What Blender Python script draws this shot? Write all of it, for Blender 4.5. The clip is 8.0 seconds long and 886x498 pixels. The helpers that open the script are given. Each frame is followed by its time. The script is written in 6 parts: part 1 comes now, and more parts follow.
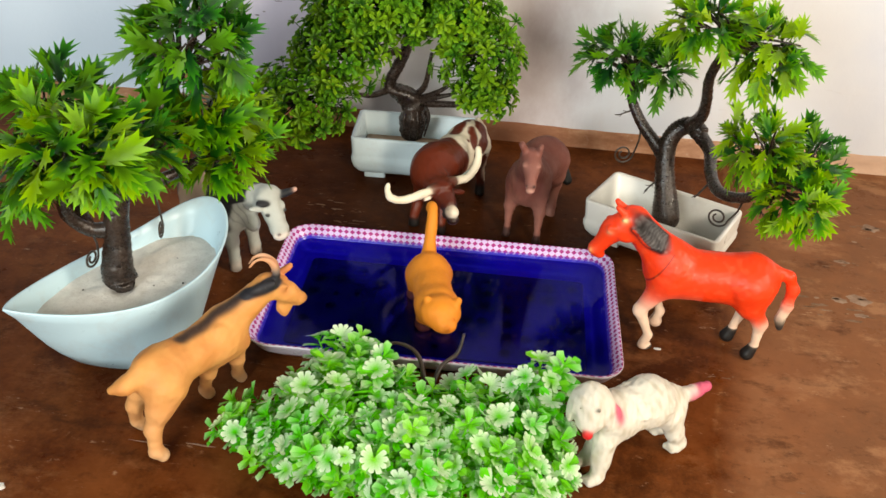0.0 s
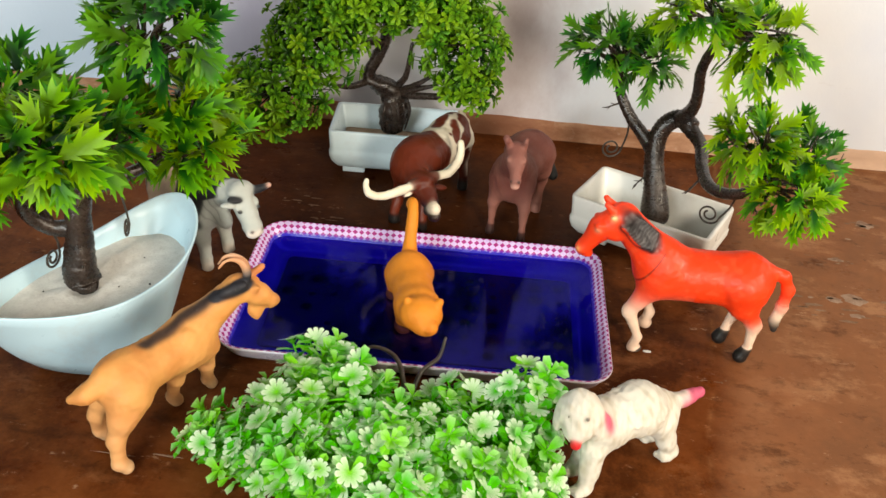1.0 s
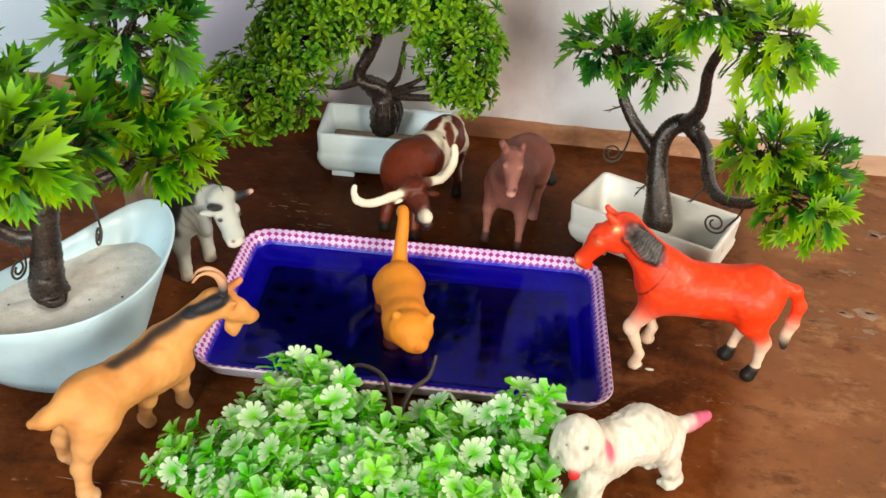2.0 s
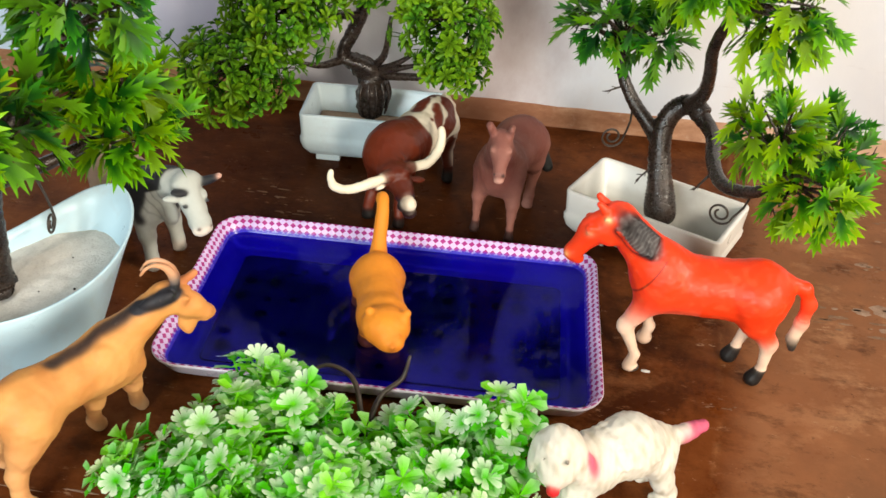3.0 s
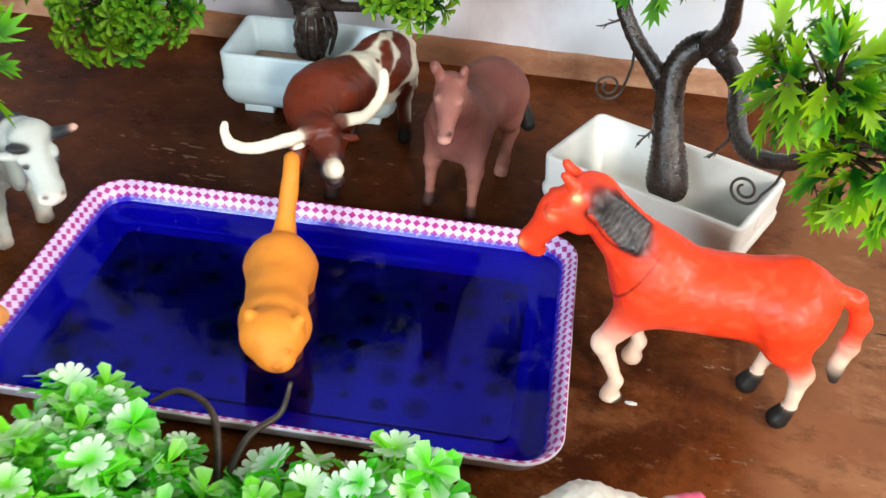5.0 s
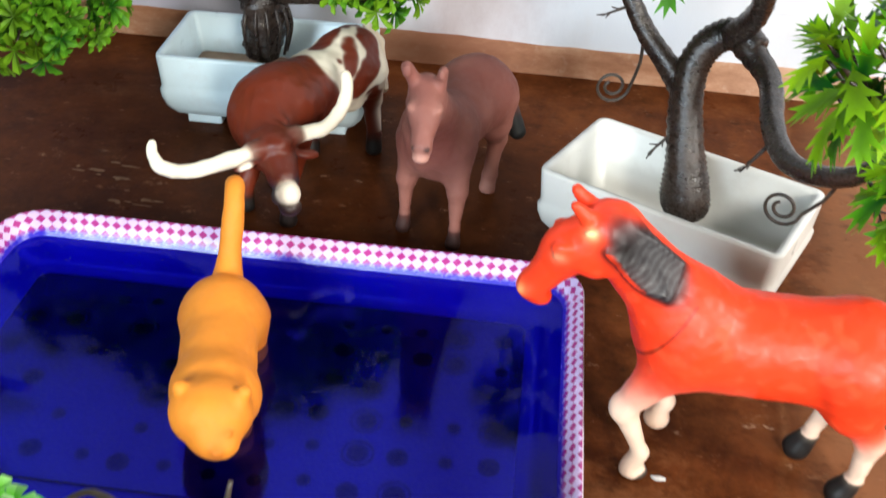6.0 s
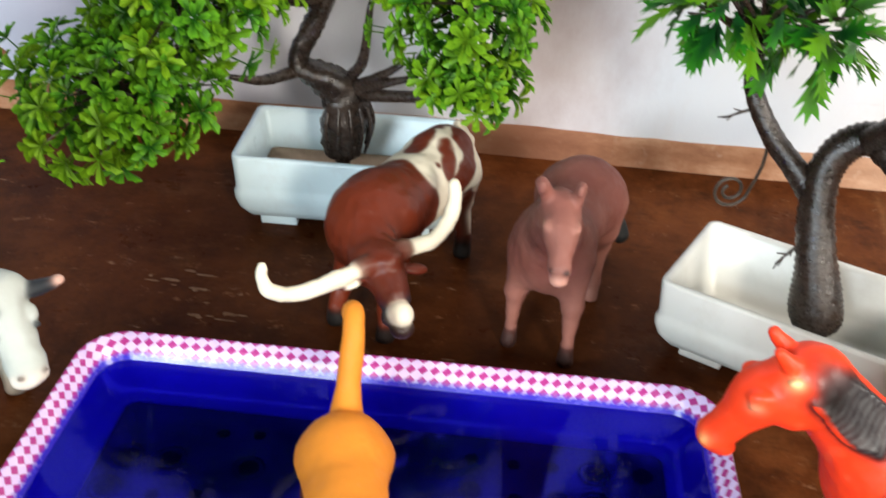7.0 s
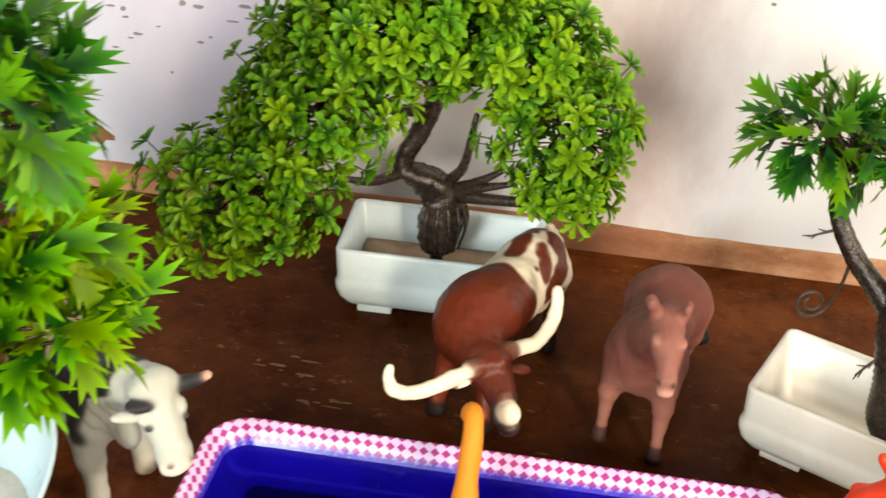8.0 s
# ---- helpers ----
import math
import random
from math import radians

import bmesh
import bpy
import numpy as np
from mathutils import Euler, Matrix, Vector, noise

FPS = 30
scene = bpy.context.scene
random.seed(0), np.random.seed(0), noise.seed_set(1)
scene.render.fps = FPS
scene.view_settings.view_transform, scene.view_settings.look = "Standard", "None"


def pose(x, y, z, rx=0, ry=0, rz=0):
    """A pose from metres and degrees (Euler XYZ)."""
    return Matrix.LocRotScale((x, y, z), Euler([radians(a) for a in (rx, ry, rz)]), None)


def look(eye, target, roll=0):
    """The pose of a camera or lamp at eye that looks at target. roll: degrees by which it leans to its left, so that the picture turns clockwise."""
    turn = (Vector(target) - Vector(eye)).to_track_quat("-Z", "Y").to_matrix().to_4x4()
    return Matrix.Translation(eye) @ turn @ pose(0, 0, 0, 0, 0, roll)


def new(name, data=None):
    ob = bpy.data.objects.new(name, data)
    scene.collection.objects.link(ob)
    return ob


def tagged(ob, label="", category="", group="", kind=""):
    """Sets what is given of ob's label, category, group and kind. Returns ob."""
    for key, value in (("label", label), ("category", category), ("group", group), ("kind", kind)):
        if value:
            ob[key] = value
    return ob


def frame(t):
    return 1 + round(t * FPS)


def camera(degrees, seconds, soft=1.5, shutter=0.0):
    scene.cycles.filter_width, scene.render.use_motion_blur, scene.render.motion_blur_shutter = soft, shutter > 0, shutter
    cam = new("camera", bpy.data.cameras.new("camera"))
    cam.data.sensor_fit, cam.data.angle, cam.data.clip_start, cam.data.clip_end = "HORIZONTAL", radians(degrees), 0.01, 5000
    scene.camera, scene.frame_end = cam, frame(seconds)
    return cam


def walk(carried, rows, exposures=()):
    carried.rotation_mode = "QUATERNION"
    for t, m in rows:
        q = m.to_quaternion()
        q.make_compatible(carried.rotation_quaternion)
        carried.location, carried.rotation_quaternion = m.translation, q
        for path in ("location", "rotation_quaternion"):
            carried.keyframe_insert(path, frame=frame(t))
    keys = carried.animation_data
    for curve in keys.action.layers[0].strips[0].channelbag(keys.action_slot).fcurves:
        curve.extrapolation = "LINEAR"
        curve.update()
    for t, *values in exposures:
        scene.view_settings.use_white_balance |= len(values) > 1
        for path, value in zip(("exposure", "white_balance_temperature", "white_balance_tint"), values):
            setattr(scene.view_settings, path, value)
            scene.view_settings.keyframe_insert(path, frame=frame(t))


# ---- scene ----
cam = camera(48.3, 8.0, shutter=0.5)
PATH = [
    (0, (0.083, -0.719, 0.532), (-0.103, 0.965, -0.532), 3.5),
    (0.5, (0.082, -0.705, 0.527), (-0.081, 0.977, -0.544), 3.8),
    (1, (0.081, -0.684, 0.516), (-0.07, 0.996, -0.558), 4.1),
    (1.5, (0.078, -0.663, 0.509), (-0.068, 1.02, -0.563), 4.4),
    (3, (0.107, -0.584, 0.475), (-0.078, 1.072, -0.631), 4.1),
    (3.5, (0.125, -0.55, 0.456), (-0.105, 1.088, -0.669), 3.8),
    (4, (0.149, -0.501, 0.428), (-0.097, 1.115, -0.724), 4.0),
    (4.5, (0.162, -0.455, 0.408), (-0.118, 1.15, -0.751), 3.3),
    (5.8, (0.144, -0.327, 0.343), (-0.079, 1.262, -0.849), 3.8),
    (6, (0.14, -0.31, 0.339), (-0.08, 1.289, -0.841), 3.2),
    (6.5, (0.104, -0.284, 0.338), (-0.098, 1.35, -0.797), 3.5),
    (7, (0.062, -0.271, 0.34), (-0.134, 1.397, -0.746), 3.3),
    (7.5, (0.039, -0.274, 0.369), (-0.18, 1.432, -0.653), 3.7),
    (8, (0.013, -0.298, 0.38), (-0.224, 1.42, -0.616), 4.7),
]
EXPOSURE = [(0, -0.23, 8200, 12), (3, -0.07, 7900, 12), (4.5, 0.09, 6900, 10), (6.0, 0.27, 6700, 9), (7.0, 0.24, 7100, 11), (8, 0.27, 8900, 14)]
walk(cam, [(t, look(eye, target, roll)) for t, eye, target, roll in PATH], EXPOSURE)

# ---- world and light ----
world = bpy.data.worlds.new("sky")
scene.world = world
world.use_nodes = True
wn = world.node_tree
sky = wn.nodes.new("ShaderNodeTexSky")
sky.sky_type, sky.sun_disc = "NISHITA", False
sky.sun_elevation, sky.sun_rotation = radians(48), radians(120)
wn.nodes["Background"].inputs["Strength"].default_value = 0.05
wn.links.new(sky.outputs["Color"], wn.nodes["Background"].inputs["Color"])

WALL_Y, WALL_TURN, ROOM_H = 0.393, 2.2, 2.6


def area(name, m, sx, sy, power, colour):
    d = bpy.data.lights.new(name, "AREA")
    d.shape, d.size, d.size_y, d.energy, d.color = "RECTANGLE", sx, sy, power, colour
    ob = new(name, d)
    ob.matrix_world = m
    return ob


area("daylight_right", pose(0.85, -1.56, 0.75, 90, 0, 0), 0.28, 0.6, 37, (1.0, 0.975, 0.93))
area("daylight_left", pose(-0.5, -1.56, 0.75, 90, 0, 0), 0.6, 0.6, 40, (0.72, 0.87, 1.0))
area("daylight_side", pose(1.56, -0.45, 0.95, 0, 90, 0), 0.5, 0.5, 32, (1.0, 0.98, 0.95))



# ---- materials ----
def links(tree, *pairs):
    for a, b in pairs:
        tree.links.new(a, b)


class Mat:
    """A node material with short ways to add the usual nodes."""

    def __init__(self, name, rough=0.5, metal=0.0, spec=0.5):
        self.m = bpy.data.materials.new(name)
        self.m.use_nodes = True
        self.t = self.m.node_tree
        self.b = self.t.nodes["Principled BSDF"]
        self.b.inputs["Roughness"].default_value = rough
        self.b.inputs["Metallic"].default_value = metal
        self.b.inputs["Specular IOR Level"].default_value = spec
        self.co = None

    def node(self, kind, **sets):
        n = self.t.nodes.new(kind)
        for k, v in sets.items():
            if k in n.inputs:
                n.inputs[k].default_value = v
        return n

    def coords(self):
        if self.co is None:
            self.co = self.t.nodes.new("ShaderNodeTexCoord").outputs["Object"]
        return self.co

    def noise(self, scale, detail=4.0, rough=0.6, stretch=None):
        n = self.node("ShaderNodeTexNoise", Scale=scale, Detail=detail, Roughness=rough)
        src = self.coords()
        if stretch:
            mp = self.t.nodes.new("ShaderNodeMapping")
            mp.inputs["Scale"].default_value = stretch
            self.t.links.new(src, mp.inputs["Vector"])
            src = mp.outputs["Vector"]
        self.t.links.new(src, n.inputs["Vector"])
        return n.outputs["Fac"]

    def ramp(self, fac, stops):
        n = self.t.nodes.new("ShaderNodeValToRGB")
        el = n.color_ramp.elements
        while len(el) < len(stops):
            el.new(0.5)
        for e, (p, c) in zip(el, stops):
            e.position = p
            e.color = (*c, 1) if len(c) == 3 else c
        self.t.links.new(fac, n.inputs["Fac"])
        return n.outputs["Color"]

    def mix(self, fac, a, b, how="MIX"):
        n = self.t.nodes.new("ShaderNodeMix")
        n.data_type, n.blend_type = "RGBA", how
        for sock, v in ((n.inputs[0], fac), (n.inputs[6], a), (n.inputs[7], b)):
            if isinstance(v, (int, float)):
                sock.default_value = v
            elif isinstance(v, tuple):
                sock.default_value = (*v, 1)
            else:
                self.t.links.new(v, sock)
        return n.outputs[2]

    def math(self, op, a, b=0.0, c=0.0):
        n = self.t.nodes.new("ShaderNodeMath")
        n.operation = op
        for sock, v in zip(n.inputs, (a, b, c)):
            if isinstance(v, (int, float)):
                sock.default_value = v
            else:
                self.t.links.new(v, sock)
        return n.outputs[0]

    def attr(self, name):
        n = self.t.nodes.new("ShaderNodeAttribute")
        n.attribute_name = name
        return n

    def colour(self, v):
        if isinstance(v, tuple):
            self.b.inputs["Base Color"].default_value = (*v, 1)
        else:
            self.t.links.new(v, self.b.inputs["Base Color"])
        return self

    def rough(self, v):
        self.t.links.new(v, self.b.inputs["Roughness"])
        return self

    def bump(self, height, strength=0.3, dist=0.001):
        n = self.node("ShaderNodeBump", Strength=strength, Distance=dist)
        self.t.links.new(height, n.inputs["Height"])
        self.t.links.new(n.outputs["Normal"], self.b.inputs["Normal"])
        return self


def floor_material():
    k = Mat("red_oxide_cement", 0.4, spec=0.03)
    big = k.noise(3.2, 6, 0.66)
    mid = k.noise(19.0, 7, 0.74)
    fine = k.noise(240.0, 4, 0.7)
    sep = k.t.nodes.new("ShaderNodeSeparateXYZ")
    k.t.links.new(k.coords(), sep.inputs[0])
    c = k.ramp(big, [(0.32, (0.027, 0.0056, 0.0016)), (0.48, (0.075, 0.0167, 0.0040)), (0.66, (0.177, 0.0502, 0.0137))])
    c = k.mix(k.ramp(mid, [(0.36, (0, 0, 0)), (0.68, (1, 1, 1))]), c, k.mix(0.6, c, (0.208, 0.0670, 0.0209)))
    # polished dark patches where feet have passed, dull dusty ones between
    dark = k.ramp(k.noise(6.0, 8, 0.74, (1.3, 1, 1)), [(0.48, (0, 0, 0)), (0.62, (0.75, 0.75, 0.75))])
    c = k.mix(dark, c, (0.025, 0.0056, 0.0016))
    dust = k.ramp(k.noise(8.5, 9, 0.78, (1, 1.5, 1)), [(0.54, (0, 0, 0)), (0.68, (0.7, 0.7, 0.7))])
    c = k.mix(dust, c, (0.218, 0.0856, 0.0338))
    # shade behind the tray and under the tree, painted as a ragged dark oval
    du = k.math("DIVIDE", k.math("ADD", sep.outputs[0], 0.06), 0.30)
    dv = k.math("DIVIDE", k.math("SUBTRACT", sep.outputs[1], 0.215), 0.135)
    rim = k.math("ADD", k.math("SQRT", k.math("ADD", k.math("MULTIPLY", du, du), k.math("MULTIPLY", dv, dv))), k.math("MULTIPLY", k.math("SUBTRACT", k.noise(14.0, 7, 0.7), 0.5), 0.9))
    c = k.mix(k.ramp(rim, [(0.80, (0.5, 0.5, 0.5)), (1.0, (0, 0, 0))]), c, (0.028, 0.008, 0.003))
    # the next slab, across the joint, is a shade paler and more worn
    wob = k.math("MULTIPLY", k.math("SUBTRACT", k.noise(30.0, 4), 0.5), 0.010)
    off = k.math("SUBTRACT", k.math("ADD", sep.outputs[0], wob), k.math("MULTIPLY_ADD", sep.outputs[1], 0.11, 0.2545))
    slab = k.math("MULTIPLY", k.ramp(off, [(0.0, (0, 0, 0)), (0.030, (1, 1, 1))]), 0.52)
    c = k.mix(slab, c, (0.285, 0.1250, 0.0600))
    worn = k.ramp(k.noise(10.0, 8, 0.72, (1, 1.5, 1)), [(0.52, (0, 0, 0)), (0.60, (0.75, 0.75, 0.75))])
    c = k.mix(k.mix(1.0, worn, k.ramp(off, [(0.0, (0, 0, 0)), (0.10, (1, 1, 1))]), "MULTIPLY"), c, (0.322, 0.1535, 0.0766))
    flake = k.ramp(k.noise(34.0, 8, 0.8, (1.0, 2.2, 1)), [(0.62, (0, 0, 0)), (0.68, (0.85, 0.85, 0.85))])
    c = k.mix(flake, c, (0.374, 0.2232, 0.1370))
    streak = k.ramp(k.noise(24.0, 7, 0.72, (0.8, 1.5, 1)), [(0.54, (0, 0, 0)), (0.68, (0.6, 0.6, 0.6))])
    c = k.mix(streak, c, (0.027, 0.0084, 0.0033))
    fleck = k.ramp(k.noise(58.0, 7, 0.78, (0.8, 1.5, 1)), [(0.60, (0, 0, 0)), (0.68, (0.6, 0.6, 0.6))])
    c = k.mix(fleck, c, (0.260, 0.1209, 0.0605))
    spots = k.ramp(k.noise(90.0, 6, 0.8), [(0.60, (0, 0, 0)), (0.70, (0.7, 0.7, 0.7))])
    c = k.mix(spots, c, (0.031, 0.0112, 0.0048))
    line = k.ramp(k.math("ABSOLUTE", off), [(0.0, (0.3, 0.3, 0.3)), (0.0020, (0, 0, 0))])
    c = k.mix(k.mix(1.0, line, k.ramp(mid, [(0.42, (0, 0, 0)), (0.6, (1, 1, 1))]), "MULTIPLY"), c, (0.312, 0.1488, 0.0645))
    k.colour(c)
    k.rough(k.ramp(mid, [(0.25, (0.20, 0.20, 0.20)), (0.75, (0.46, 0.46, 0.46))]))
    k.bump(k.math("ADD", k.math("MULTIPLY", mid, 0.7), k.math("MULTIPLY", fine, 0.25)), 0.35, 0.0012)
    return k.m


def wall_material():
    k = Mat("limewashed_plaster", 0.85, spec=0.25)
    big = k.noise(3.0, 5, 0.6)
    mid = k.noise(14.0, 7, 0.7, (1, 1, 0.6))
    fine = k.noise(180.0, 4, 0.7)
    c = k.ramp(big, [(0.3, (0.55, 0.60, 0.70)), (0.5, (0.64, 0.67, 0.72)), (0.7, (0.70, 0.72, 0.75))])
    c = k.mix(k.ramp(mid, [(0.55, (0, 0, 0)), (0.8, (0.45, 0.45, 0.45))]), c, (0.62, 0.56, 0.54))
    streak = k.ramp(k.noise(30.0, 6, 0.7, (0.35, 1, 3.0)), [(0.66, (0, 0, 0)), (0.78, (0.35, 0.35, 0.35))])
    c = k.mix(streak, c, (0.42, 0.40, 0.42))
    # brown stain and the crowns' soft shade, painted together above the band
    sep = k.t.nodes.new("ShaderNodeSeparateXYZ")
    k.t.links.new(k.coords(), sep.inputs[0])
    wob = k.math("MULTIPLY", k.math("SUBTRACT", mid, 0.5), 0.16)
    across = k.math("ABSOLUTE", k.math("ADD", k.math("SUBTRACT", sep.outputs[0], 0.070), wob))
    stain_shade = k.ramp(k.math("MULTIPLY", across, 7.0), [(0.0, (0.80, 0.80, 0.80)), (0.65, (0, 0, 0))])
    c = k.mix(stain_shade, c, (0.40, 0.33, 0.34))
    # cool light on the far left, painted as a blue cast
    blue_cast = k.ramp(k.math("ADD", k.math("MULTIPLY", sep.outputs[0], -2.2), wob), [(0.62, (0, 0, 0)), (0.92, (0.95, 0.95, 0.95))])
    c = k.mix(blue_cast, c, (0.60, 0.74, 0.88))
    # violet shade left of the tree, painted into the plaster colour
    lilac = k.math("ABSOLUTE", k.math("ADD", k.math("ADD", sep.outputs[0], 0.250), wob))
    c = k.mix(k.ramp(k.math("MULTIPLY", lilac, 4.6), [(0.0, (0.85, 0.85, 0.85)), (0.95, (0, 0, 0))]), c, (0.45, 0.43, 0.56))
    k.colour(c)
    k.bump(k.math("ADD", mid, k.math("MULTIPLY", fine, 0.3)), 0.3, 0.002)
    return k.m


def dark_unseen_plaster_material():
    # for the added unseen walls and ceiling, dark to cut bounced light
    k = Mat("dark_unseen_plaster", 0.9, spec=0.2)
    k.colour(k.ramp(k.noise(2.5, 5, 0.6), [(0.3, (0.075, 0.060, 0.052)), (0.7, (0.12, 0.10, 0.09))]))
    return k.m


def plaster_band_material():
    k = Mat("terracotta_wash", 0.75, spec=0.3)
    a, b = k.noise(16.0, 6, 0.7, (1, 1, 2.5)), k.noise(120.0, 4)
    c = k.ramp(a, [(0.3, (0.22, 0.085, 0.040)), (0.5, (0.36, 0.165, 0.085)), (0.72, (0.52, 0.30, 0.185))])
    c = k.mix(k.ramp(b, [(0.6, (0, 0, 0)), (0.8, (0.5, 0.5, 0.5))]), c, (0.60, 0.44, 0.33))
    # shade is painted into the wash below the stained zone; more chalky further along
    sep = k.t.nodes.new("ShaderNodeSeparateXYZ")
    k.t.links.new(k.coords(), sep.inputs[0])
    x = k.math("ADD", sep.outputs[0], k.math("MULTIPLY", k.math("SUBTRACT", a, 0.5), 0.12))
    dirt_shade = k.ramp(k.math("MULTIPLY", k.math("ABSOLUTE", k.math("SUBTRACT", x, 0.06)), 5.0), [(0.0, (0.8, 0.8, 0.8)), (0.75, (0, 0, 0))])
    c = k.mix(dirt_shade, c, (0.15, 0.055, 0.030))
    c = k.mix(k.ramp(x, [(0.22, (0, 0, 0)), (0.40, (0.6, 0.6, 0.6))]), c, (0.62, 0.45, 0.34))
    k.colour(c)
    k.bump(k.math("ADD", a, k.math("MULTIPLY", b, 0.3)), 0.4, 0.002)
    return k.m


def ceramic_material(name, tint, dirt_shade):
    k = Mat(name, 0.32)
    a, b = k.noise(35.0, 5, 0.65), k.noise(160.0, 4)
    c = k.mix(k.ramp(a, [(0.52, (0, 0, 0)), (0.8, (0.5, 0.5, 0.5))]), tint, dirt_shade)
    k.colour(k.mix(k.ramp(b, [(0.66, (0, 0, 0)), (0.8, (0.25, 0.25, 0.25))]), c, dirt_shade))
    k.rough(k.ramp(a, [(0.3, (0.25, 0.25, 0.25)), (0.75, (0.45, 0.45, 0.45))]))
    k.bump(b, 0.08, 0.0006)
    return k.m


def sand_material(name, lo, hi):
    k = Mat(name, 0.95, spec=0.15)
    a, b = k.noise(60.0, 6, 0.7), k.noise(600.0, 3, 0.7)
    c = k.ramp(a, [(0.3, lo), (0.7, hi)])
    k.colour(k.mix(k.ramp(b, [(0.32, (0.3, 0.3, 0.3)), (0.46, (0, 0, 0))]), c, tuple(v * 0.6 for v in lo)))
    k.bump(k.math("ADD", a, k.math("MULTIPLY", b, 0.6)), 0.7, 0.0016)
    return k.m


def bark_material(name, lo, hi):
    k = Mat(name, 0.4, spec=0.5)
    a, b = k.noise(60.0, 6, 0.7, (1, 1, 2.2)), k.noise(350.0, 4, 0.7)
    k.colour(k.ramp(a, [(0.32, lo), (0.7, hi)]))
    k.rough(k.ramp(b, [(0.3, (0.17, 0.17, 0.17)), (0.7, (0.40, 0.40, 0.40))]))
    k.bump(k.math("ADD", a, k.math("MULTIPLY", b, 0.5)), 0.5, 0.0016)
    return k.m


def leaf_material(name, base, tipc, alt, glow=0.25, rough=0.42, keep=0.8):
    """Plastic leaf: base to tip by the 'tip' attribute, each leaf slightly different."""
    k = Mat(name, rough, spec=0.16)
    tip = k.attr("tip").outputs["Fac"]
    info = k.t.nodes.new("ShaderNodeObjectInfo").outputs["Random"]
    isl = k.t.nodes.new("ShaderNodeNewGeometry").outputs["Random Per Island"]
    rnd = k.math("FRACT", k.math("ADD", info, k.math("MULTIPLY", isl, 0.35)))
    far = k.mix(k.ramp(rnd, [(0.2, (0, 0, 0)), (0.9, (keep, keep, keep))]), tipc, alt)
    low = k.mix(k.ramp(rnd, [(0.3, (0, 0, 0)), (1.0, (0.6, 0.6, 0.6))]), base, alt)
    c = k.mix(k.ramp(tip, [(0.22, (0, 0, 0)), (0.92, (1, 1, 1))]), low, far)
    n = k.noise(140.0, 4, 0.6)
    c = k.mix(k.ramp(n, [(0.3, (0.35, 0.35, 0.35)), (0.6, (0, 0, 0))]), c, tuple(v * 0.5 for v in base))
    k.colour(c)
    k.bump(n, 0.25, 0.0006)
    tr = k.t.nodes.new("ShaderNodeBsdfTranslucent")
    mx = k.t.nodes.new("ShaderNodeMixShader")
    mx.inputs[0].default_value = glow
    out = k.t.nodes["Material Output"]
    links(k.t, (c, tr.inputs["Color"]), (k.b.outputs[0], mx.inputs[1]), (tr.outputs[0], mx.inputs[2]), (mx.outputs[0], out.inputs["Surface"]))
    return k.m


def toy_material(name, rough, relief, scale, mottle=0.25):
    """Painted toy: colour from the 'paint' attribute, with hand-painted unevenness."""
    k = Mat(name, rough, spec=0.32)
    paint = k.attr("paint").outputs["Color"]
    a, b = k.noise(45.0, 5, 0.65), k.noise(scale, 4, 0.65)
    dark = k.mix(1.0, paint, (0.62, 0.58, 0.56), "MULTIPLY")
    c = k.mix(k.ramp(a, [(0.4, (0, 0, 0)), (0.75, (mottle * 2, mottle * 2, mottle * 2))]), paint, dark)
    k.colour(k.mix(k.ramp(b, [(0.62, (0, 0, 0)), (0.8, (mottle * 0.4,) * 3)]), c, (0.7, 0.6, 0.5)))
    k.rough(k.ramp(b, [(0.3, (rough * 0.85,) * 3), (0.7, (min(rough * 1.25, 1),) * 3)]))
    k.bump(k.math("ADD", k.math("MULTIPLY", a, 0.5), b), relief, 0.0009)
    return k.m


def wire_material():
    k = Mat("dark_wire", 0.45)
    k.colour(k.ramp(k.noise(200.0, 4), [(0.3, (0.018, 0.013, 0.010)), (0.7, (0.06, 0.042, 0.03))]))
    return k.m


def tray_rim_material():
    """Printed rim: rows of magenta lozenges on white, turning to blue at the inner edge."""
    k = Mat("printed_melamine_rim", 0.22)
    uv = k.t.nodes.new("ShaderNodeUVMap").outputs["UV"]
    sep = k.t.nodes.new("ShaderNodeSeparateXYZ")
    k.t.links.new(uv, sep.inputs[0])
    u, v = sep.outputs[0], sep.outputs[1]
    fu = k.math("ABSOLUTE", k.math("SUBTRACT", k.math("FRACT", u), 0.5))
    fv = k.math("ABSOLUTE", k.math("SUBTRACT", k.math("FRACT", k.math("MULTIPLY", v, 2.7)), 0.5))
    d = k.math("ADD", fu, fv)
    mask = k.ramp(d, [(0.53, (0, 0, 0)), (0.60, (1, 1, 1))])
    wear = k.noise(70.0, 5, 0.7)
    pink = k.ramp(wear, [(0.3, (0.34, 0.025, 0.18)), (0.7, (0.46, 0.06, 0.26))])
    pale = k.ramp(wear, [(0.3, (0.58, 0.44, 0.76)), (0.7, (0.72, 0.58, 0.84))])
    c = k.mix(mask, pale, pink)
    fuzz = k.noise(420.0, 3, 0.7)
    edge = k.math("ADD", v, k.math("MULTIPLY", k.math("SUBTRACT", fuzz, 0.5), 0.28))
    c = k.mix(k.ramp(edge, [(0.66, (0, 0, 0)), (0.88, (1, 1, 1))]), c, (0.02, 0.015, 0.42))
    k.colour(c)
    k.rough(k.ramp(wear, [(0.3, (0.18, 0.18, 0.18)), (0.7, (0.32, 0.32, 0.32))]))
    return k.m


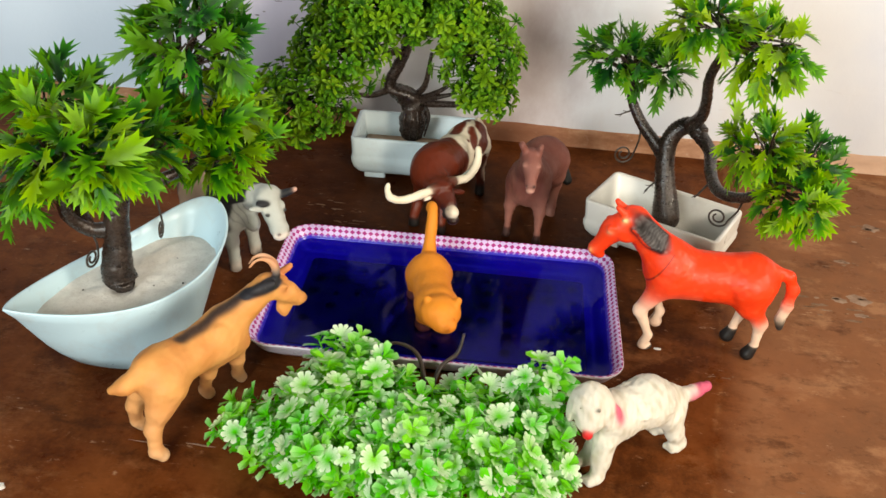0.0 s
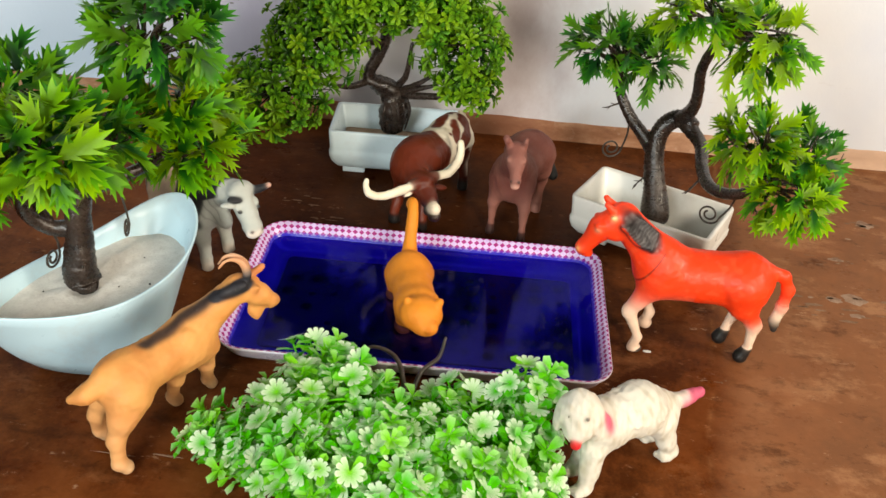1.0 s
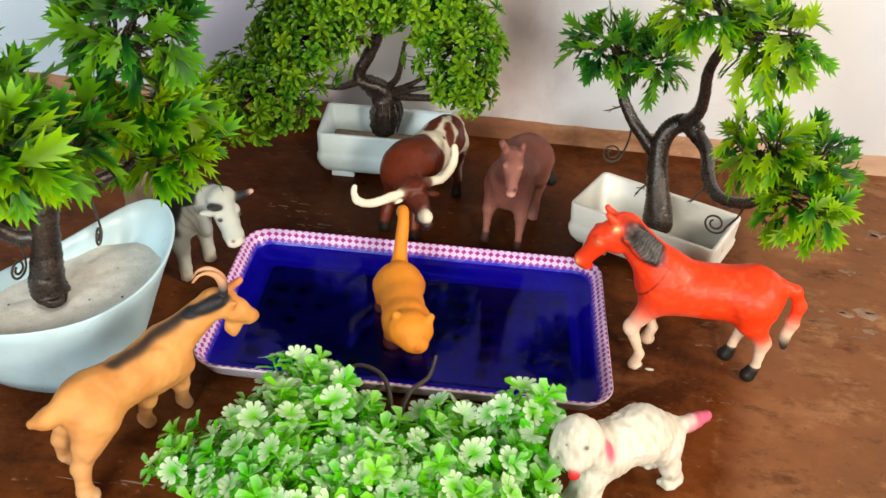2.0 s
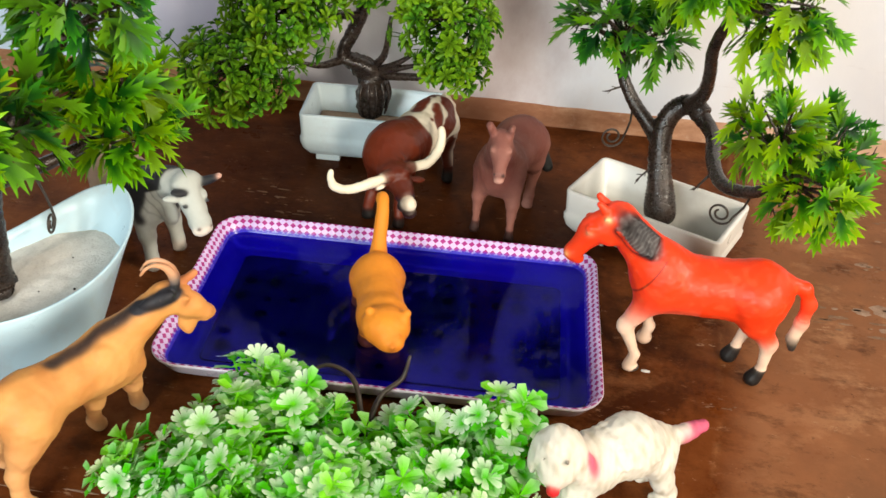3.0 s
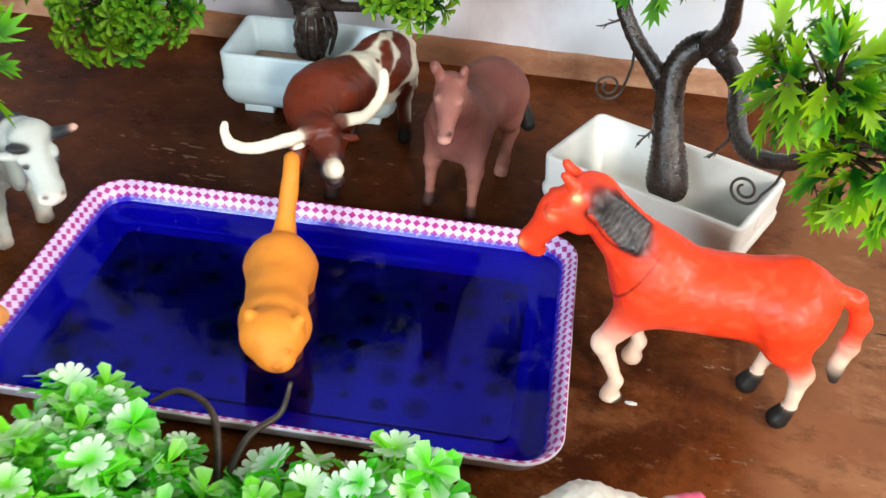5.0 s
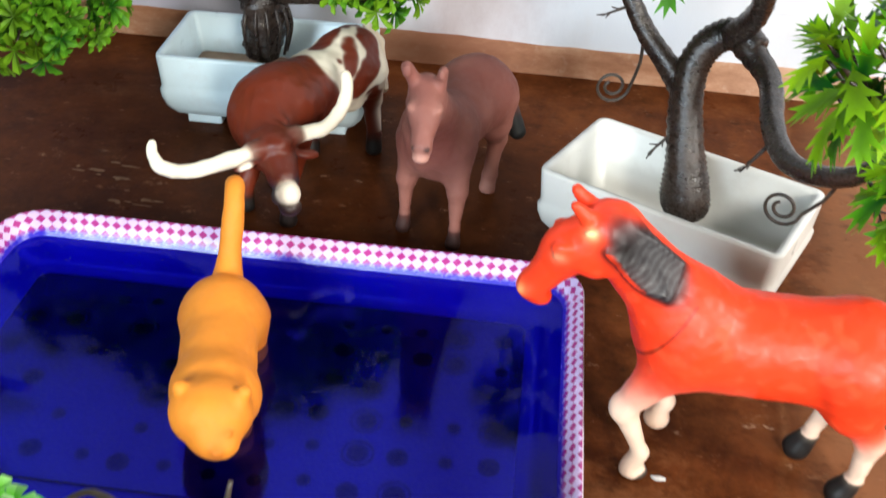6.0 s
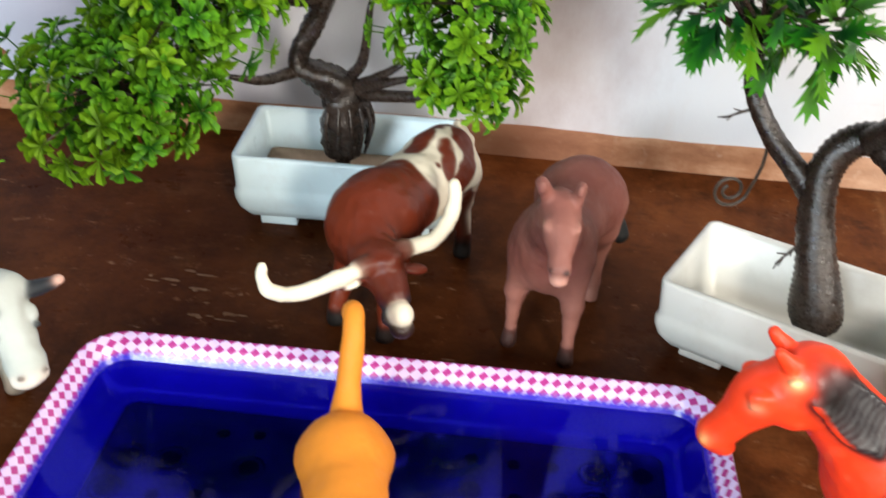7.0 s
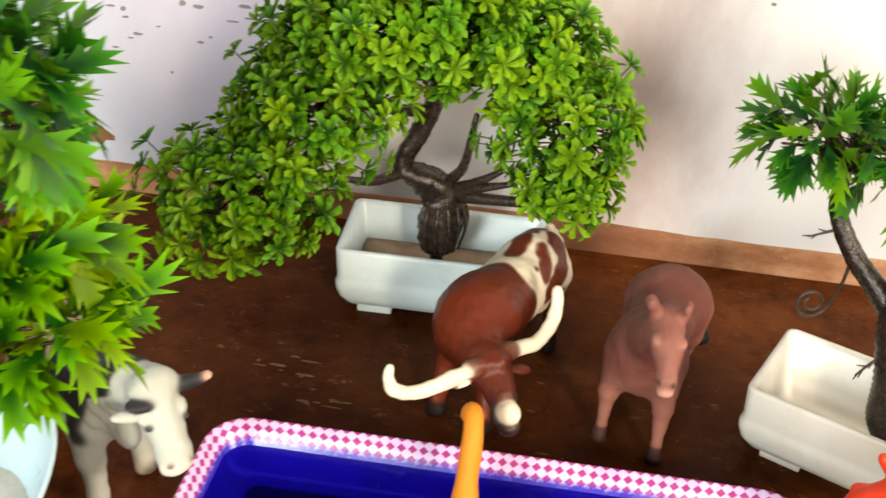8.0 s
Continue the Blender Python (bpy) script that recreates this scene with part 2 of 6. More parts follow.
def tray_blue_material():
    k = Mat("blue_melamine", 0.16, spec=0.5)
    k.b.inputs["IOR"].default_value = 1.9
    k.colour(k.ramp(k.noise(26.0, 5, 0.6), [(0.3, (0.003, 0.001, 0.17)), (0.7, (0.005, 0.002, 0.28))]))
    return k.m


def tray_print_material(name, lo, hi, gloss=0.0):
    """Printed or painted flat colour; gloss: how strongly the glaze over it mirrors."""
    k = Mat(name, 0.12 if gloss else 0.5, spec=0.5 if gloss else 0.0)
    if gloss:
        k.b.inputs["IOR"].default_value = 1.5 + gloss
    a = k.noise(38.0, 5, 0.6)
    k.colour(k.ramp(a, [(0.3, lo), (0.7, hi)]))
    if gloss:
        k.rough(k.ramp(a, [(0.3, (0.07, 0.07, 0.07)), (0.7, (0.16, 0.16, 0.16))]))
        k.bump(k.noise(16.0, 3, 0.5), 0.05, 0.002)
    return k.m


def water_material():
    """Still water: a tinted clear sheet with a soft sheen that grows at low angles."""
    k = Mat("blue_water")
    clear = k.t.nodes.new("ShaderNodeBsdfTransparent")
    clear.inputs["Color"].default_value = (0.16, 0.16, 0.95, 1)
    gloss = k.node("ShaderNodeBsdfGlossy", Roughness=0.03)
    bump = k.node("ShaderNodeBump", Strength=0.02, Distance=0.002)
    k.t.links.new(k.noise(9.0, 2, 0.5), bump.inputs["Height"])
    k.t.links.new(bump.outputs["Normal"], gloss.inputs["Normal"])
    fres = k.node("ShaderNodeFresnel", IOR=1.33)
    mx = k.t.nodes.new("ShaderNodeMixShader")
    links(k.t, (k.math("MULTIPLY", fres.outputs[0], 0.38), mx.inputs[0]), (clear.outputs[0], mx.inputs[1]), (gloss.outputs[0], mx.inputs[2]), (mx.outputs[0], k.t.nodes["Material Output"].inputs["Surface"]))
    return k.m


FLOOR, WALL, BAND, DIM = floor_material(), wall_material(), plaster_band_material(), dark_unseen_plaster_material()
CERAMIC = ceramic_material("white_glazed_planter", (0.68, 0.68, 0.64), (0.50, 0.46, 0.40))
# white glazes tinted with the cool daylight; the bowl's also darkened for its shade
CERAMIC_BLUE = ceramic_material("cool_white_planter", (0.66, 0.81, 0.86), (0.50, 0.53, 0.53))
CERAMIC_BOWL = ceramic_material("cool_white_bowl", (0.47, 0.67, 0.76), (0.42, 0.45, 0.46))
SAND_PALE = sand_material("pale_dusty_filler", (0.58, 0.55, 0.50), (0.76, 0.74, 0.69))
SAND_BROWN = sand_material("brown_dry_soil", (0.30, 0.19, 0.125), (0.48, 0.34, 0.24))
BARK_DARK = bark_material("dark_brown_bark", (0.008, 0.005, 0.004), (0.040, 0.025, 0.018))
BARK_GREY = bark_material("grey_brown_bark", (0.009, 0.006, 0.005), (0.044, 0.029, 0.022))
LEAF_MAPLE = leaf_material("maple_leaf_green", (0.003, 0.075, 0.004), (0.12, 0.42, 0.008), (0.36, 0.58, 0.010), 0.14, 0.34, 0.7)
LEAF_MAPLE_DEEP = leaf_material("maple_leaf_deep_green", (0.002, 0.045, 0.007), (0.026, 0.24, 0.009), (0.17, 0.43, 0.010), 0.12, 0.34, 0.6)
LEAF_BOX = leaf_material("small_leaf_green", (0.010, 0.082, 0.005), (0.11, 0.36, 0.018), (0.25, 0.46, 0.018), 0.18)
LEAF_BUSH = leaf_material("bush_leaf_green", (0.050, 0.60, 0.012), (0.86, 0.97, 0.80), (0.34, 0.82, 0.05), 0.38, 0.4, 0.1)
WIRE = wire_material()
TRAY_RIM, TRAY_BLUE, WATER = tray_rim_material(), tray_blue_material(), water_material()
TRAY_BACK = ceramic_material("pale_lilac_melamine", (0.74, 0.68, 0.78), (0.55, 0.42, 0.55))
TRAY_DARK = tray_print_material("dark_navy_print", (0.001, 0.001, 0.024), (0.002, 0.001, 0.055), 0.9)
TRAY_MARK = tray_print_material("black_print", (0.0005, 0.0005, 0.005), (0.001, 0.001, 0.010), 0.2)
TOY_MATTE = toy_material("painted_vinyl_matte", 0.6, 0.2, 260.0, 0.16)
TOY_GLOSS = toy_material("painted_vinyl_satin", 0.42, 0.15, 200.0, 0.14)
TOY_FUR = toy_material("painted_vinyl_fur", 0.65, 0.75, 170.0, 0.2)
CHIP = tray_print_material("bare_dark_plaster", (0.14, 0.13, 0.15), (0.30, 0.28, 0.30))
SCUFF = sand_material("pale_scuff", (0.12, 0.055, 0.028), (0.25, 0.155, 0.10))
WORN_PATCH = sand_material("bare_grey_cement", (0.17, 0.085, 0.050), (0.34, 0.235, 0.170))
STONE = sand_material("small_white_stone", (0.5, 0.48, 0.45), (0.7, 0.68, 0.64))


# ---- mesh tools ----
def mesh_from(name, verts, faces, smooth=True):
    me = bpy.data.meshes.new(name)
    me.from_pydata([tuple(map(float, v)) for v in verts], [], faces)
    me.update()
    if smooth:
        me.polygons.foreach_set("use_smooth", [True] * len(me.polygons))
    return me


def as_mesh(name, data):
    if isinstance(data, bmesh.types.BMesh):
        me = bpy.data.meshes.new(name)
        data.to_mesh(me)
        data.free()
        return me
    return data


def part(name, data, material, parent, label=""):
    ob = new(name, as_mesh(name, data))
    if material and not ob.data.materials:
        ob.data.materials.append(material)
    ob.parent = parent
    return tagged(ob, label)


def solo(name, data, material, at=(0, 0, 0), **tags):
    ob = new(name, as_mesh(name, data))
    if material and not ob.data.materials:
        ob.data.materials.append(material)
    ob.location = at
    return tagged(ob, **tags)


def holder(name, at, **tags):
    ob = new(name)
    ob.location = at
    ob.empty_display_size = 0.02
    return tagged(ob, **tags)


def box_bm(x0, x1, y0, y1, z0, z1, bevel=0.0):
    bm = bmesh.new()
    bmesh.ops.create_cube(bm, size=1.0)
    for v in bm.verts:
        v.co = Vector((x0 + (v.co.x + 0.5) * (x1 - x0), y0 + (v.co.y + 0.5) * (y1 - y0), z0 + (v.co.z + 0.5) * (z1 - z0)))
    if bevel:
        bmesh.ops.bevel(bm, geom=bm.edges[:], offset=bevel, segments=2, affect="EDGES", profile=0.6)
    return bm


def smooth_path(points, steps):
    """Catmull-Rom through rows of x, y, z, radius."""
    p = np.array(points, float)
    p = np.vstack([2 * p[0] - p[1], p, 2 * p[-1] - p[-2]])
    out = []
    for i in range(1, len(p) - 2):
        for s in range(steps):
            t = s / steps
            a, b, c, d = p[i - 1 : i + 3]
            out.append(0.5 * (2 * b + (c - a) * t + (2 * a - 5 * b + 4 * c - d) * t**2 + (3 * b - a - 3 * c + d) * t**3))
    out.append(p[-2])
    return np.array(out)


def tube_data(points, steps=6, sides=10, rough=0.0, ridge=0.0, seed=0):
    """Vertices and faces of a tapered tube; ridge: rings along it, rough: lumps."""
    path = smooth_path(points, steps)
    rng = np.random.RandomState(seed)
    verts, faces = [], []
    side = Vector((1, 0, 0))
    for i, row in enumerate(path):
        a, b = path[max(i - 1, 0)][:3], path[min(i + 1, len(path) - 1)][:3]
        along = Vector(b - a).normalized()
        side = (side - along * side.dot(along))
        if side.length < 1e-4:
            side = along.orthogonal()
        side.normalize()
        other = along.cross(side)
        r = max(row[3], 1e-4) * (1 + ridge * (1 if i % 2 else -1))
        for k in range(sides):
            g = 2 * math.pi * k / sides
            rr = r * (1 + rough * (rng.rand() - 0.5) + 0.6 * rough * math.sin(3 * g + 1.3 * i * 0.2 + seed))
            verts.append(Vector(row[:3]) + side * (math.cos(g) * rr) + other * (math.sin(g) * rr))
    n = len(path)
    for i in range(n - 1):
        for k in range(sides):
            k2 = (k + 1) % sides
            faces.append((i * sides + k, i * sides + k2, (i + 1) * sides + k2, (i + 1) * sides + k))
    verts += [Vector(path[0][:3]), Vector(path[-1][:3])]
    for k in range(sides):
        faces.append((len(verts) - 2, (k + 1) % sides, k))
        faces.append((len(verts) - 1, (n - 1) * sides + k, (n - 1) * sides + (k + 1) % sides))
    return verts, faces


def join_data(chunks):
    verts, faces = [], []
    for v, f in chunks:
        o = len(verts)
        verts += list(v)
        faces += [tuple(i + o for i in q) for q in f]
    return verts, faces


def tube(name, points, **kw):
    return mesh_from(name, *tube_data(points, **kw))


def ring_points(a, b, r, n=6):
    """A rounded rectangle of half sizes a, b and corner radius r, n points to a corner."""
    r = min(r, a * 0.999, b * 0.999)
    out = []
    for cx, cy, g0 in ((a - r, b - r, 0), (-a + r, b - r, 90), (-a + r, -b + r, 180), (a - r, -b + r, 270)):
        for i in range(n + 1):
            g = radians(g0 + 90 * i / n)
            out.append((cx + r * math.cos(g), cy + r * math.sin(g)))
    return out


def loft(name, rings, close_start=True, close_end=True):
    """rings: lists of x, y, z points of one length, from outside bottom to inside bottom."""
    verts = [p for ring in rings for p in ring]
    n, faces = len(rings[0]), []
    for i in range(len(rings) - 1):
        for k in range(n):
            k2 = (k + 1) % n
            faces.append((i * n + k, i * n + k2, (i + 1) * n + k2, (i + 1) * n + k))
    if close_start:
        faces.append(tuple(range(n - 1, -1, -1)))
    if close_end:
        faces.append(tuple((len(rings) - 1) * n + k for k in range(n)))
    return mesh_from(name, verts, faces)


# ---- modelled figures: blended rounds turned into one skin ----
class Figure:
    """Rounds (tapered rods, eggs) blended into one surface; every round carries its paint."""

    def __init__(self, step=0.0012):
        self.step, self.items = step, []

    def rod(self, a, ra, b, rb, paint, k=0.005):
        self.items.append(("rod", np.array(a, float), ra, np.array(b, float), rb, paint, k))

    def chain(self, rows, paint, k=0.004):
        for p, q in zip(rows, rows[1:]):
            self.rod(p[:3], p[3], q[:3], q[3], paint, k)

    def egg(self, c, r, paint, k=0.006, turn=(0, 0, 0)):
        m = np.array(Euler([radians(g) for g in turn]).to_matrix())
        self.items.append(("egg", np.array(c, float), np.array(r, float), m, 0, paint, k))

    def far(self, item, p):
        kind, a, ra, b, rb = item[:5]
        if kind == "rod":
            ab = b - a
            t = np.clip(((p - a) @ ab) / max(ab @ ab, 1e-12), 0, 1)
            return np.linalg.norm(p - a - t[..., None] * ab, axis=-1) - (ra + t * (rb - ra))
        q = (p - a) @ b
        k1 = np.linalg.norm(q / ra, axis=-1)
        k2 = np.linalg.norm(q / ra**2, axis=-1)
        return k1 * (k1 - 1) / np.maximum(k2, 1e-9)

    def bounds(self):
        lo, hi = np.full(3, 9.0), np.full(3, -9.0)
        for it in self.items:
            if it[0] == "rod":
                for c, r in ((it[1], it[2]), (it[3], it[4])):
                    lo, hi = np.minimum(lo, c - r), np.maximum(hi, c + r)
            else:
                r = it[2].max()
                lo, hi = np.minimum(lo, it[1] - r), np.maximum(hi, it[1] + r)
        return lo, hi

    def mesh(self, name, tint=None, soft=0.0012, floor=0.0, lumps=()):
        h = self.step
        lo, hi = self.bounds()
        lo, hi = lo - 4 * h, hi + 4 * h
        n = np.ceil((hi - lo) / h).astype(int) + 1
        axes = [lo[i] + h * np.arange(n[i]) for i in range(3)]
        field = np.full(tuple(n), 1.0)
        for it in self.items:
            if it[0] == "rod":
                a = np.minimum(it[1] - it[2], it[3] - it[4]) - 0.02
                b = np.maximum(it[1] + it[2], it[3] + it[4]) + 0.02
            else:
                a, b = it[1] - it[2].max() - 0.02, it[1] + it[2].max() + 0.02
            i0 = np.clip(np.floor((a - lo) / h).astype(int), 0, n)
            i1 = np.clip(np.ceil((b - lo) / h).astype(int), 0, n)
            sl = tuple(slice(i0[i], i1[i]) for i in range(3))
            p = np.stack(np.meshgrid(*[axes[i][sl[i]] for i in range(3)], indexing="ij"), -1)
            d, old, k = self.far(it, p), field[sl], it[6]
            g = np.maximum(k - np.abs(d - old), 0) / k
            field[sl] = np.minimum(d, old) - g * g * k * 0.25
        field = np.maximum(field, floor - axes[2][None, None, :])
        verts, quads = skin(field, lo, h)
        me = bpy.data.meshes.new(name)
        me.from_pydata(verts.tolist(), [], quads.tolist())
        me.update()
        me.polygons.foreach_set("use_smooth", [True] * len(me.polygons))
        ds = np.stack([self.far(it, verts) for it in self.items], 1)
        w = np.exp(-(ds - ds.min(1, keepdims=True)) / soft)
        cols = np.array([it[5] for it in self.items], float)
        col = (w @ cols) / w.sum(1, keepdims=True)
        if tint:
            col = tint(verts, col)
        if lumps:
            nrm = np.zeros(len(verts) * 3)
            me.vertex_normals.foreach_get("vector", nrm)
            bump = np.zeros(len(verts))
            for amount, fx, fy, fz in lumps:
                bump += amount * np.array([noise.noise((x * fx, y * fy, z * fz)) for x, y, z in verts])
            moved = verts + nrm.reshape(-1, 3) * bump[:, None]
            moved[:, 2] = np.maximum(moved[:, 2], floor)
            me.vertices.foreach_set("co", moved.astype(np.float32).ravel())
            me.update()
        layer = me.color_attributes.new("paint", "FLOAT_COLOR", "POINT")
        layer.data.foreach_set("color", np.c_[col, np.ones(len(col))].astype(np.float32).ravel())
        return me


def skin(f, lo, h):
    """Surface nets over a grid of distances."""
    s = f < 0
    n = f.shape
    cell = tuple(m - 1 for m in n)
    total, count = np.zeros((*cell, 3)), np.zeros(cell)
    grid = np.stack(np.meshgrid(*[np.arange(m) for m in cell], indexing="ij"), -1).astype(float)

    def corner(a, o):
        return a[o[0] : o[0] + cell[0], o[1] : o[1] + cell[1], o[2] : o[2] + cell[2]]

    for axis in range(3):
        for p in (0, 1):
            for q in (0, 1):
                o0 = [p, q]
                o0.insert(axis, 0)
                o1 = list(o0)
                o1[axis] = 1
                a, b = corner(f, o0), corner(f, o1)
                cut = (a < 0) != (b < 0)
                t = np.where(cut, a / np.where(cut, a - b, 1), 0)
                pos = np.array(o0, float) + np.zeros((*cell, 3))
                pos[..., axis] += t
                total += np.where(cut[..., None], pos, 0)
                count += cut
    live = count > 0
    index = np.full(cell, -1)
    index[live] = np.arange(live.sum())
    verts = lo + h * (grid[live] + total[live] / count[live][:, None])
    quads = []
    for axis in range(3):
        o1 = [0, 0, 0]
        o1[axis] = 1
        a = s[tuple(slice(0, n[i] - o1[i]) for i in range(3))]
        b = s[tuple(slice(o1[i], n[i]) for i in range(3))]
        e = np.argwhere(a != b)
        u, v = [i for i in range(3) if i != axis]
        ok = (e[:, u] > 0) & (e[:, v] > 0) & (e[:, u] < cell[u]) & (e[:, v] < cell[v])
        e = e[ok]
        inside = a[tuple(e.T)]
        ids = []
        for du, dv in ((-1, -1), (0, -1), (0, 0), (-1, 0)):
            c = e.copy()
            c[:, u] += du
            c[:, v] += dv
            ids.append(index[tuple(c.T)])
        q = np.stack(ids, 1)
        flip = inside if axis != 1 else ~inside
        q[~flip] = q[~flip][:, ::-1]
        quads.append(q)
    return verts, np.concatenate(quads)


def turned(x, y, angle):
    g = radians(angle)
    c, s = math.cos(g), math.sin(g)
    return lambda px, py, pz: (x + c * px - s * py, y + s * px + c * py, pz)


# ---- leaves ----
def with_tip(me, tips):
    at = me.attributes.new("tip", "FLOAT", "POINT")
    at.data.foreach_set("value", [float(t) for t in tips])
    return me


def maple_leaf(name, seed):
    """A long leaf with three pairs of pointed lobes and an end lobe, about 1 long, stalk at the origin, along +x."""
    rng = random.Random(seed)
    curl, twist, fold = rng.uniform(0.05, 0.34), rng.uniform(-0.3, 0.3), rng.uniform(0.10, 0.30)
    verts, tips = [], []

    def put(x, y, z, tip):
        verts.append((x, y, z + fold * abs(y) - curl * x * x + twist * x * y))
        tips.append(tip)

    ribs = [(0.0, 0.0), (0.27, 0.05), (0.50, 0.16), (0.74, 0.34)]
    for x, tip in ribs:
        put(x, 0.0, 0.0, tip)
    sides = []
    for sgn in (-1, 1):
        w = rng.uniform(0.88, 1.14)
        row = []
        for x, y, tip in ((0.12, 0.025, 0.0), (0.25, 0.085, 0.1), (0.52, 0.25, 0.80), (0.43, 0.10, 0.25), (0.58, 0.15, 0.5), (0.86, 0.33, 1.0), (0.69, 0.115, 0.42), (0.82, 0.15, 0.65), (1.04, 0.22, 1.0), (0.90, 0.065, 0.6)):
            row.append(len(verts))
            put(x * rng.uniform(0.96, 1.04), sgn * y * w * rng.uniform(0.92, 1.08), rng.uniform(-0.02, 0.02), tip)
        sides.append(row)
    end = len(verts)
    put(1.14 * rng.uniform(0.94, 1.06), rng.uniform(-0.04, 0.04), -0.02, 1.0)
    faces = []
    for row, flip in zip(sides, (False, True)):
        a, b, c, d, e, f, g, h, i, j = row
        for q in ((0, a, 1), (a, b, 1), (b, c, d), (1, b, d), (1, d, 2), (d, e, 2), (e, f, g), (2, e, g), (2, g, 3), (g, h, 3), (h, i, j), (3, h, j), (3, j, end)):
            faces.append(q if flip else q[::-1])
    return with_tip(mesh_from(name, verts, faces, True), tips)


def blade(origin, way, up, length, width, cup=0.1):
    """An oval leaflet, as vertices, faces and tips."""
    way, up = Vector(way).normalized(), Vector(up)
    side = way.cross(up).normalized()
    nrm = side.cross(way)
    o = Vector(origin)
    rows = ((0.0, 0.0, 0), (0.45, 0.66, 1), (0.84, 1.0, 1), (1.0, 0.0, 0))
    v = [o]
    tips = [0.0]
    for t, w, pair in rows[1:3]:
        for sgn in (-1, 1):
            v.append(o + way * (length * t) + side * (sgn * width * 0.5 * w) + nrm * (length * (cup * w - 0.25 * t * t)))
            tips.append(t)
    v.append(o + way * length - nrm * (0.25 * length))
    v.append(o + way * (0.6 * length) - nrm * (0.12 * length))
    tips += [1.0, 0.45]
    return v, [(0, 6, 1), (0, 2, 6), (1, 6, 3), (2, 4, 6), (3, 6, 5), (6, 4, 5)], tips


def welded(me):
    bm = bmesh.new()
    bm.from_mesh(me)
    bmesh.ops.remove_doubles(bm, verts=bm.verts[:], dist=1e-5)
    bm.to_mesh(me)
    bm.free()
    return me


def collect(name, chunks, smooth=False):
    verts, faces, tips = [], [], []
    for v, f, t in chunks:
        o = len(verts)
        verts += v
        faces += [tuple(i + o for i in q) for q in f]
        tips += t
    return with_tip(mesh_from(name, verts, faces, smooth), tips)


def rosette(name, seed):
    """A whorl of small obovate leaflets round a short stalk along +z, about 1 in radius."""
    rng = random.Random(seed)
    chunks = []
    for ring, (count, lift, size) in enumerate(((6, 0.35, 1.0), (4, 0.95, 0.72))):
        for i in range(count):
            g = 2 * math.pi * (i + 0.5 * ring) / count + rng.uniform(-0.2, 0.2)
            way = Vector((math.cos(g), math.sin(g), lift + rng.uniform(-0.15, 0.25)))
            chunks.append(blade((0, 0, 0.1), way, (0, 0, 1), size * rng.uniform(0.85, 1.1), 0.40 * size))
    v, f = tube_data([(0, 0, -0.9, 0.05), (0, 0, 0.1, 0.04)], steps=1, sides=4)
    chunks.append((v, f, [0.0] * len(v)))
    return welded(collect(name, chunks))


def fan_sprig(name, seed):
    """A stalk along +z with paired oval leaflets and mostly a slit fan-shaped head, about 1 tall."""
    rng = random.Random(seed)
    chunks = []
    bend = rng.uniform(-0.2, 0.2)
    v, f = tube_data([(0, 0, 0, 0.028), (bend, 0, 0.5, 0.024), (bend * 0.6, 0, 0.95, 0.02)], steps=4, sides=4)
    chunks.append((v, f, [0.1] * len(v)))
    leafy = seed % 3 == 2
    for i, z in enumerate((0.2, 0.36, 0.52, 0.68, 0.84)):
        for sgn in (0, 1):
            g = i * 1.57 + sgn * math.pi + rng.uniform(-0.4, 0.4)
            way = Vector((math.cos(g), math.sin(g), 0.7))
            root = min(v, key=lambda q: (q - Vector((bend * 0.8, 0, z)) - way * 0.03).length)
            b = blade(root, way, (0, 0, 1), rng.uniform(0.30, 0.42), 0.22)
            pale = 0.25 + 0.50 * (rng.random() < 0.35)
            chunks.append((b[0], b[1], [0.05 + t * pale for t in b[2]]))
    top = Vector((bend * 0.6, 0, 0.95))
    tilt = Euler((rng.uniform(-0.5, 0.5), rng.uniform(-0.5, 0.5), rng.uniform(0, 6))).to_matrix()
    if leafy:
        for i in range(4):
            g = i * 1.57 + rng.uniform(-0.3, 0.3)
            b = blade(top, tilt @ Vector((math.cos(g), math.sin(g), 0.8)), (0, 0, 1), rng.uniform(0.28, 0.38), 0.24)
            chunks.append((b[0], b[1], [0.1 + t * 0.4 for t in b[2]]))
        return welded(collect(name, chunks))
    spread = rng.choice((270, 300, 230))
    vs, tips, fs = [top], [0.55], []
    for i in range(9):
        g = radians(spread * (i / 8 - 0.5))
        w = radians(spread / 9 * 0.55)
        r = rng.uniform(0.26, 0.32)
        o = len(vs)
        for q, a, tip in ((r * 0.62, g - w, 0.75), (r * 0.92, g - w * 0.74, 1.0), (r, g, 1.0), (r * 0.92, g + w * 0.74, 1.0), (r * 0.62, g + w, 0.75)):
            vs.append(top + tilt @ Vector((q * math.cos(a), q * math.sin(a), 0.10 * q / 0.4 + 0.004 * (i % 2))))
            tips.append(tip)
        fs += [(0, o, o + 1), (0, o + 1, o + 2), (0, o + 2, o + 3), (0, o + 3, o + 4)]
    chunks.append((vs, fs, tips))
    return welded(collect(name, chunks))


def aim(pos, way, up, size):
    """Pose with local +x along way."""
    x = Vector(way).normalized()
    y = Vector(up).cross(x)
    if y.length < 1e-3:
        y = x.orthogonal()
    y.normalize()
    z = x.cross(y)
    m = Matrix((x, y, z)).transposed().to_4x4()
    return Matrix.Translation(pos) @ m @ Matrix.Diagonal((size, size, size, 1))


def aim_z(pos, way, spin, size):
    q = Vector(way).normalized().to_track_quat("Z", "Y").to_matrix().to_4x4()
    return Matrix.Translation(pos) @ q @ Matrix.Rotation(spin, 4, "Z") @ Matrix.Diagonal((size, size, size, 1))


